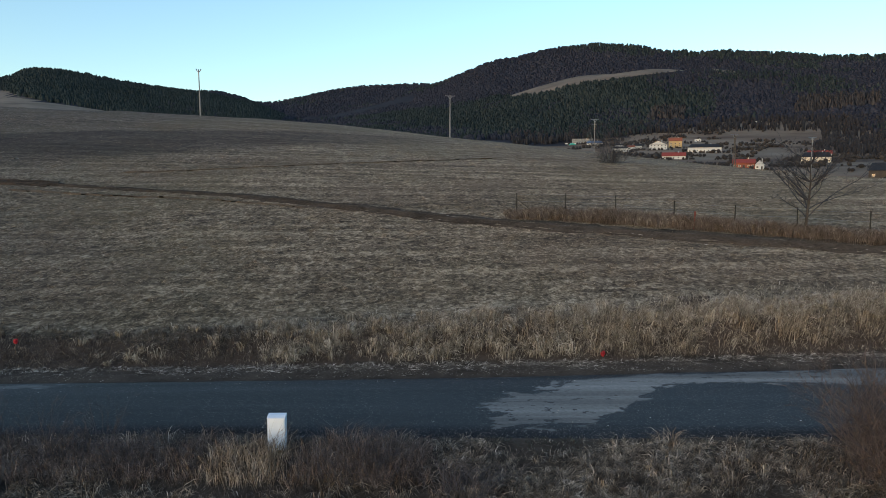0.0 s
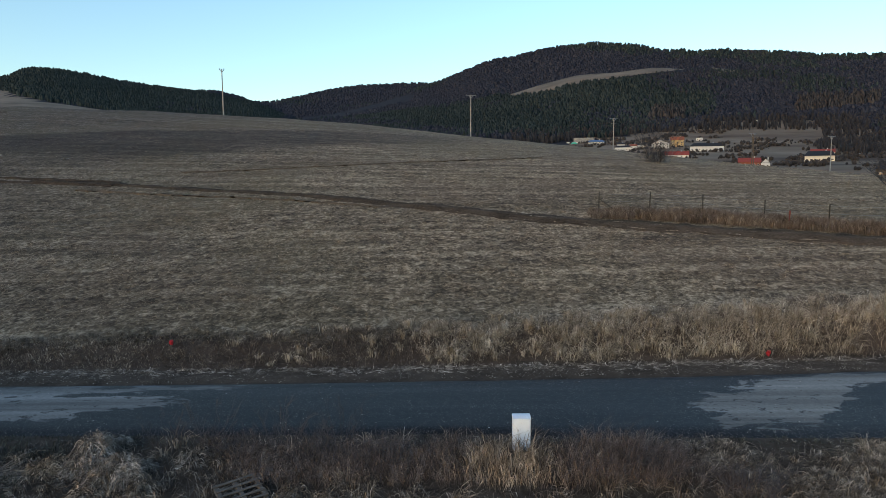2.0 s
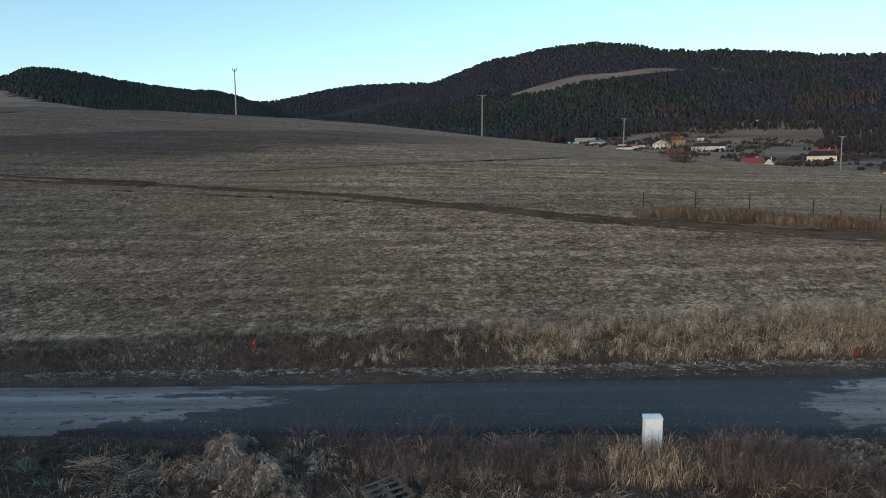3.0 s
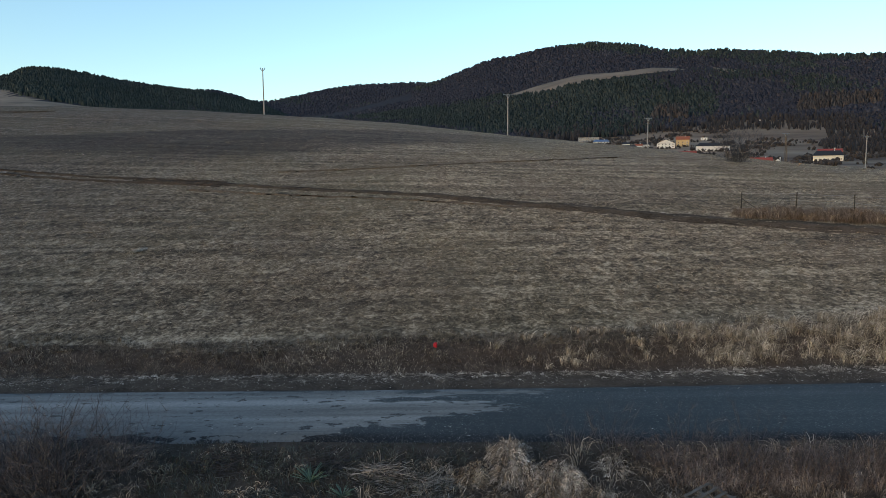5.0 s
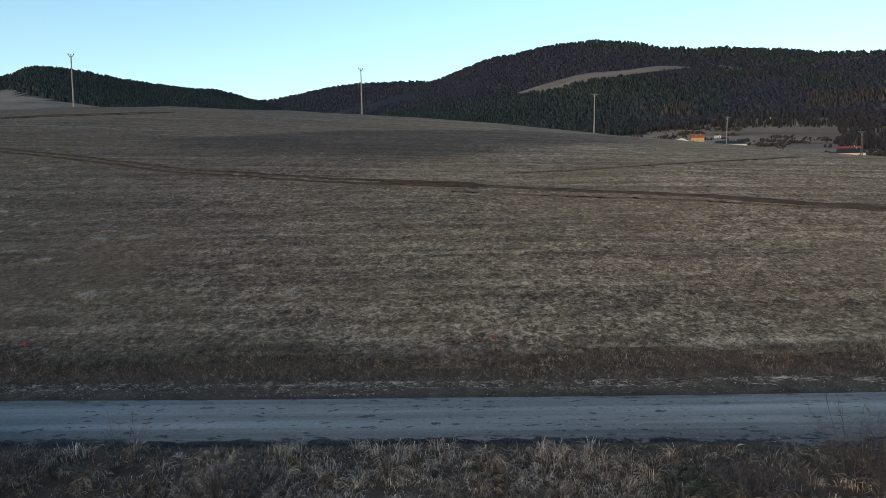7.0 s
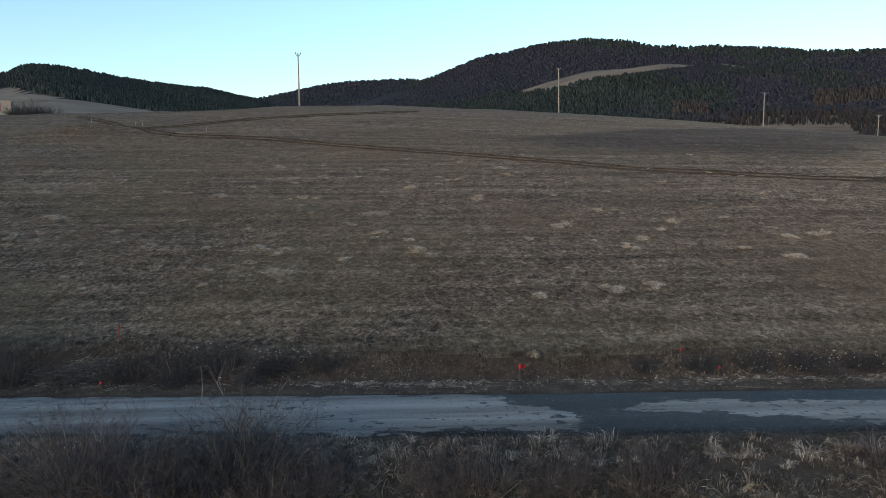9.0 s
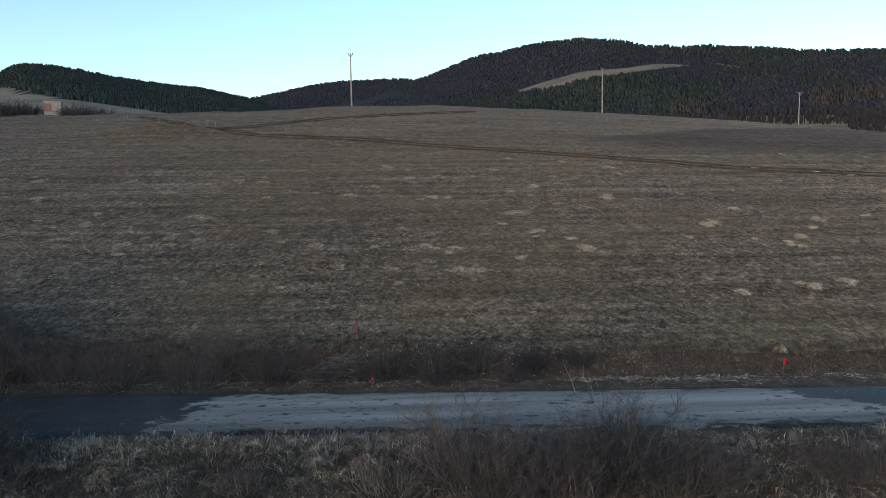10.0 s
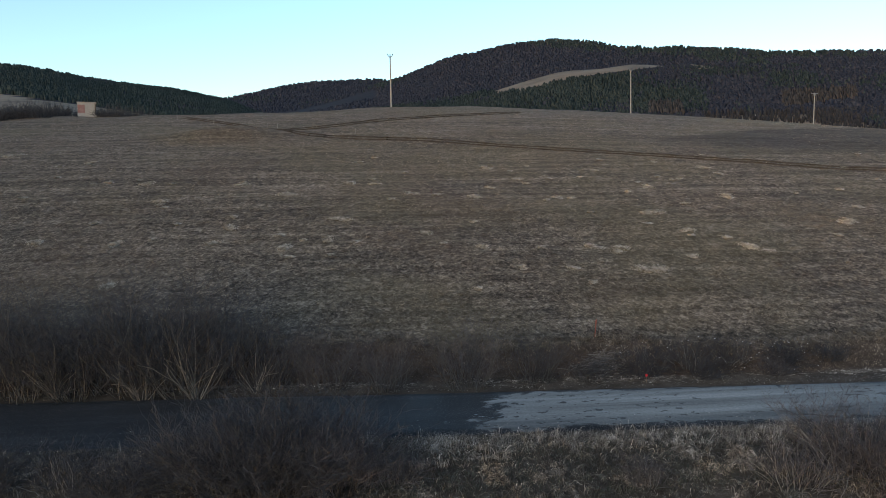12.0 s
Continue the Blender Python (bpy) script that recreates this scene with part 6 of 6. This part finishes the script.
def house(x, y, z, turn, w, d, h, wall, roof, rise, cols, rows, label, porch=False, gable=False):
    """Walls, pitched or flat roof, windows with frames, a door and a chimney; front faces -y."""
    hub = tagged(new("house"), label, "house", "village houses")
    part("wall", boxed(-w / 2, w / 2, -d / 2, d / 2, -2.5, h, bevel=0.02), PLASTER[wall], hub)
    bm = bmesh.new()
    o = 0.5
    if rise > 0:
        ring = [(-w / 2 - o, -d / 2 - o), (w / 2 + o, -d / 2 - o), (w / 2 + o, d / 2 + o), (-w / 2 - o, d / 2 + o)]
        low = [bm.verts.new((a, b, h - 0.02)) for a, b in ring]
        eav = [bm.verts.new((a, b, h + 0.16)) for a, b in ring]
        inset = 0.0 if roof in ("red", "rust") else w * 0.12
        if gable:
            # the ridge runs from front to back; a gable wall closes the front
            tops = [bm.verts.new((0, -d / 2 - o, h + rise)), bm.verts.new((0, d / 2 + o, h + rise))]
            eav, low = eav[1:] + eav[:1], low[1:] + low[:1]
            wb = bmesh.new()
            tri = [[wb.verts.new(q) for q in ((-w / 2, yy, h - 0.05), (w / 2, yy, h - 0.05), (0, yy, h + rise - 0.35))] for yy in (-d / 2, d / 2)]
            wb.faces.new(tri[0])
            wb.faces.new(tri[1][::-1])
            for k in range(3):
                wb.faces.new((tri[0][k], tri[1][k], tri[1][(k + 1) % 3], tri[0][(k + 1) % 3]))
            part("gable_wall", wb, PLASTER[wall], hub)
        else:
            tops = [bm.verts.new((-w / 2 - o + inset, 0, h + rise)), bm.verts.new((w / 2 + o - inset, 0, h + rise))]
        bm.faces.new(low[::-1])
        for k in range(4):
            bm.faces.new((low[k], low[(k + 1) % 4], eav[(k + 1) % 4], eav[k]))
        bm.faces.new((eav[0], eav[1], tops[1], tops[0]))
        bm.faces.new((eav[2], eav[3], tops[0], tops[1]))
        if not gable:
            bm.faces.new((eav[1], eav[2], tops[1]))
            bm.faces.new((eav[3], eav[0], tops[0]))
    else:
        box(bm, -w / 2 - 0.3, w / 2 + 0.3, -d / 2 - 0.3, d / 2 + 0.3, h, h + 0.4, 0.03)
    rf = part("roof", bm, ROOFS[roof], hub)
    part("chimney", boxed(w * 0.18, w * 0.18 + 0.7, -0.35, 0.35, h, h + max(rise, 0.4) + 0.9, bevel=0.03), PLASTER["grey" if wall != "grey" else "white"], rf)
    for r in range(rows):
        for c in range(cols):
            cx = -w / 2 + w * (c + 0.5) / cols
            cz = 0.9 + 2.8 * r
            if r == 0 and c == cols // 2:
                part("door", boxed(cx - 0.5, cx + 0.5, -d / 2 - 0.05, -d / 2 + 0.1, 0.0, 2.1, bevel=0.02), PLASTER["brown"], hub)
                continue
            win = part("window", boxed(cx - 0.75, cx + 0.75, -d / 2 - 0.05, -d / 2 + 0.05, cz, cz + 1.35, bevel=0.02), FRAME, hub)
            part("pane", boxed(cx - 0.66, cx + 0.66, -d / 2 - 0.07, -d / 2 - 0.02, cz + 0.09, cz + 1.26), PANE, win)
    if porch:
        part("terrace", boxed(-w / 2 - 9, w / 2 - 3, -d / 2 - 3, -d / 2 + 0.2, -2.5, 0.1, bevel=0.03), PLASTER["white"], hub)
    hub.matrix_basis = pose(x, y, z, 0, 0, turn)
    return hub


VILLAGE = [
    (152, 930, -10, 27, 12, 5.6, "stone", "flat", 0, 9, 2, "modern flat-roofed grey house with a white terrace", True),
    (227, 835, -12, 20, 10, 5.6, "white", "dark", 4.6, 5, 2, "white gabled house with a dark roof", False, True),
    (252, 852, -14, 15, 10, 7.4, "ochre", "rust", 4.4, 3, 2, "tall ochre house with an orange tiled roof"),
    (206, 695, -16, 22, 10, 2.8, "white", "red", 4.0, 5, 1, "low white house with a steep red roof"),
    (265, 785, -14, 35, 10, 5.2, "white", "dark", 4.0, 9, 1, "long white house with a dark hipped roof"),
    (299, 915, -20, 8, 6, 3.0, "white", "flat", 0, 2, 1, "small white flat-roofed building on the slope"),
    (445, 1090, -20, 13, 6, 2.6, "white", "flat", 0, 3, 1, "small white flat-roofed building high on the slope"),
    (197, 493, -20, 14, 9, 3.4, "orange", "red", 3.2, 5, 1, "orange timber house with an orange roof"),
    (202, 478, -24, 5.5, 7, 3.6, "white", "dark", 3.0, 2, 1, "small white gabled outbuilding", False, True),
    (304, 612, -27, 23, 11, 4.8, "cream", "dark", 4.4, 7, 1, "cream house with a wide dark hipped roof"),
    (336, 672, -24, 20, 10, 4.6, "grey", "red", 3.6, 5, 1, "grey house with a wide red roof"),
    (178, 812, -14, 18, 8, 4.2, "white", "dark", 2.4, 6, 1, "long low white house with a dark roof"),
    (164, 905, -12, 20, 9, 2.4, "grey", "blue", 3.0, 5, 1, "low grey house with a blue-grey sheet roof"),
    (186, 860, -14, 9, 8, 3.4, "white", "dark", 2.6, 3, 1, "small white house with a dark roof"),
    (206, 846, -14, 9, 8, 3.8, "grey", "dark", 2.8, 3, 1, "small grey house with a dark roof"),
    (196, 838, -10, 8, 7, 3.4, "white", "rust", 2.4, 2, 1, "small white house with an orange roof"),
    (240, 402, -32, 14, 9, 4.2, "brown", "dark", 4.6, 3, 1, "dark timber barn with a steep roof"),
]
for row in VILLAGE:
    x, y, turn = row[0], row[1], row[2]
    w, d, h, wall, roof, rise = row[3:9]
    house(x, y, float(ground_z(x, y)) - 0.2, turn, w, d, h, wall, roof, rise, *row[9:])

awning = holds("tarpaulin_awning", raw_mesh("tarpaulin_awning", *tubes([(np.array([(-4, 0, 0), (-2, 0, 1.2), (1, 0, 1.3), (4, 0, 0.4)]), np.array([0.7, 1.1, 1.2, 0.7]))], 8), True), TEALSHEET)
awning.matrix_basis = pose(135, 902, float(ground_z(135, 902)) + 1.0, 0, 0, -10)
tagged(awning, "teal tarpaulin cover beside the grey house", "tarpaulin")


CARWHITE = worn("white_car_paint", (0.50, 0.51, 0.53), (0.60, 0.61, 0.63), 1.0, 0.3, 0.5, bump=0)
CARBLUE = worn("blue_car_paint", (0.04, 0.09, 0.18), (0.06, 0.12, 0.23), 1.0, 0.3, 0.5, bump=0)
TYRE = worn("tyre_rubber", (0.012, 0.012, 0.012), (0.03, 0.03, 0.03), 8.0, 0.8, bump=0.1)


def parked_car(x, y, turn, paint, label):
    """A small car: lower body, cabin, windows and wheels."""
    hub = tagged(new("parked_car"), label, "car", "cars in the village")
    part("body", boxed(-2.1, 2.1, -0.86, 0.86, 0.32, 0.92, bevel=0.12), paint, hub)
    bm = bmesh.new()
    low = [bm.verts.new(q) for q in ((-1.75, -0.8, 0.9), (1.05, -0.8, 0.9), (1.05, 0.8, 0.9), (-1.75, 0.8, 0.9))]
    top = [bm.verts.new(q) for q in ((-1.35, -0.64, 1.45), (0.35, -0.64, 1.45), (0.35, 0.64, 1.45), (-1.35, 0.64, 1.45))]
    bm.faces.new(top)
    bm.faces.new(low[::-1])
    for k in range(4):
        bm.faces.new((low[k], low[(k + 1) % 4], top[(k + 1) % 4], top[k]))
    part("cabin", bm, paint, hub)
    for sy in (-1, 1):
        part("side_window", boxed(-1.3, 0.45, min(sy * 0.70, sy * 0.80), max(sy * 0.70, sy * 0.80), 0.98, 1.34, bevel=0.02), PANE, hub)
        for sx in (-1.3, 1.3):
            part("wheel", rodded((sx, sy * 0.66, 0.32), (sx, sy * 0.88, 0.32), 0.32, 0.32, 14), TYRE, hub)
    hub.matrix_basis = pose(x, y, float(ground_z(x, y)), 0, 0, turn)


for x, y, turn, paint, label in ((266, 585, -12, CARWHITE, "white car parked below the village houses"), (275, 589, 10, CARBLUE, "dark blue car parked below the village houses"),
                                 (372, 690, -30, CARWHITE, "white car parked beside a village house"), (384, 694, -20, CARWHITE, "white car parked beside a village house")):
    parked_car(x, y, turn, paint, label)


def copse(name, count, x0, x1, y0, y1, low, high, stops, label, seed, keep=None, beside=(), wide=1.0):
    """Leafless far-off trees and hedges as ragged many-sided crowns."""
    r = np.random.default_rng(seed)
    x, y = r.uniform(x0, x1, count), r.uniform(y0, y1, count)
    d = lumps(x, y, 37, 1.0, seed) + 0.6 * lumps(x, y, 13, 1.0, seed + 2)
    if keep is not None:
        on = keep(x, y, d)
        x, y = x[on], y[on]
    h = r.uniform(low, high, len(x))
    for bx, by, bw in beside:
        k = int(bw * 1.1)
        x, y = np.append(x, bx + r.uniform(-0.75, 0.75, k) * bw), np.append(y, by + r.uniform(-14, -7, k))
        h = np.append(h, r.uniform(1.0, 2.6, k))
    n, sides = len(x), 5
    z = ground_z(x, y) - 0.3
    w = h * wide * r.uniform(0.2, 0.36, n)
    ang = r.uniform(0, 6.28, (n, 1)) + np.arange(sides) * 2 * np.pi / sides
    vs = []
    for a, b in ((0.0, 0.4), (0.4, 1.0), (0.8, 0.8), (1.0, 0.15)):
        rad = w[:, None] * b * r.uniform(0.6, 1.3, (n, sides))
        vs.append(np.stack([x[:, None] + rad * np.cos(ang), y[:, None] + rad * np.sin(ang), z[:, None] + h[:, None] * (a + r.uniform(-0.05, 0.05, (n, sides)))], -1))
    f = [(l * sides + c, l * sides + (c + 1) % sides, (l + 1) * sides + (c + 1) % sides, (l + 1) * sides + c) for l in range(3) for c in range(sides)]
    faces = (np.arange(n)[:, None, None] * sides * 4 + np.array(f)[None]).reshape(-1, 4)
    m = blades_material(name, stops)
    tagged(holds(name, raw_mesh(name, np.stack(vs, 1).reshape(-1, 3), faces), m), label, "trees", kind="stuff")


HEDGE = [(0.2, (0.020, 0.016, 0.015)), (0.6, (0.038, 0.031, 0.028)), (1.0, (0.075, 0.062, 0.055))]
copse("village_hedges", 9000, 60, 420, 400, 1050, 1.2, 4.4, HEDGE, "leafless hedges and garden trees among the village houses", 3, lambda x, y, d: d + 0.25 * lumps(x, y, 5, 1.0, 3) > 0.22, [(v[0], v[1], v[3]) for v in VILLAGE], 1.9)
copse("valley_scrub", 2600, 30, 330, 270, 470, 0.8, 2.6, HEDGE, "dark leafless scrub behind the brow of the meadow", 9, lambda x, y, d: d + 0.4 * lumps(x, y, 9, 1.0, 4) > 0.25, (), 2.2)
# leafless wood colours shifted to blue-grey, haze painted in
EDGEWOOD = [(0.2, (0.014, 0.014, 0.018)), (0.6, (0.026, 0.025, 0.030)), (1.0, (0.048, 0.046, 0.052))]
copse("woodland_edge", 6500, 60, 700, 820, 1300, 4, 12, EDGEWOOD, "purple-brown leafless woodland edge below the pine woods, greyed blue for haze", 5,
      lambda x, y, d: (np.abs(np.degrees(np.arctan2(ground_z(x, y) - 8, np.hypot(x + 45, y))) - np.interp(np.degrees(np.arctan2(x + 45, y)), (8, 14, 18, 24, 32), (3.7, 4.2, 4.5, 4.5, 4.2))) < 0.45), (), 0.6)
copse("valley_wood", 5200, 380, 860, 560, 1250, 5, 11, EDGEWOOD, "dark leafless wood running down to the village", 12,
      lambda x, y, d: (bearing(x, y)[0] + 0.5 * d > 28.8) & (bearing(x, y)[0] < 36) & (bearing(x, y)[2] > 1.9 + 0.3 * d) & (bearing(x, y)[2] < 4.8), (), 0.65)
for k in range(30):
    x = -216 + 1.6 * k + 0.7 * math.sin(3.1 * k)
    y, sc = 147.5 + 1.8 * math.sin(2.3 * k), (2.5 if k < 18 else 2.0) + 0.45 * math.sin(1.7 * k)
    if -181.5 < x < -173.5:
        y, sc = 150.5, 1.3
    shrub("far_bush", x, y, sc, 40 * k, DARKTWIG, DARKTWIG, "dark leafless bush beside the field hut", group="bushes by the hut")
for k in range(22):
    x = -210 + 2.2 * k + 0.6 * math.sin(2.7 * k)
    if not -182.5 < x < -173:
        shrub("far_bush", x, 139.0 + 1.5 * math.sin(1.9 * k), (2.2 if x < -180 else 1.5) + 0.3 * math.sin(2.2 * k), 55 * k, DARKTWIG, DARKTWIG, "dark leafless bush beside the field hut", group="bushes by the hut")

# ---------------------------------------------------------------- field hut
REDPANEL = worn("faded_red_panel", (0.17, 0.085, 0.085), (0.27, 0.17, 0.17), 1.5, 0.9)
HUTWALL = worn("hut_wall", (0.21, 0.207, 0.205), (0.32, 0.315, 0.31), 1.5, 0.9)
hub = tagged(new("field_hut"), "small pale field hut with a faded red panel among bushes", "hut")
part("wall", boxed(-1.6, 1.6, -0.9, 0.9, -2.2, 2.2, bevel=0.03), HUTWALL, hub)
part("red_panel", boxed(-1.58, -0.35, -0.96, -0.903, 0.2, 1.75, bevel=0.01), REDPANEL, hub, "faded red panel")
part("roof", boxed(-1.7, 1.7, -1.0, 1.0, 2.2, 2.3, bevel=0.02), HUTWALL, hub)
part("door", boxed(1.38, 1.56, -0.95, -0.903, 0.0, 2.1, bevel=0.01), PLASTER["brown"], hub, "dark open doorway edge")
hub.matrix_basis = pose(-177.2, 145.6, float(ground_z(-177.2, 145.6)) + 0.35, 0, 0, 24) @ Matrix.Diagonal((1.08, 1.08, 1.08, 1))
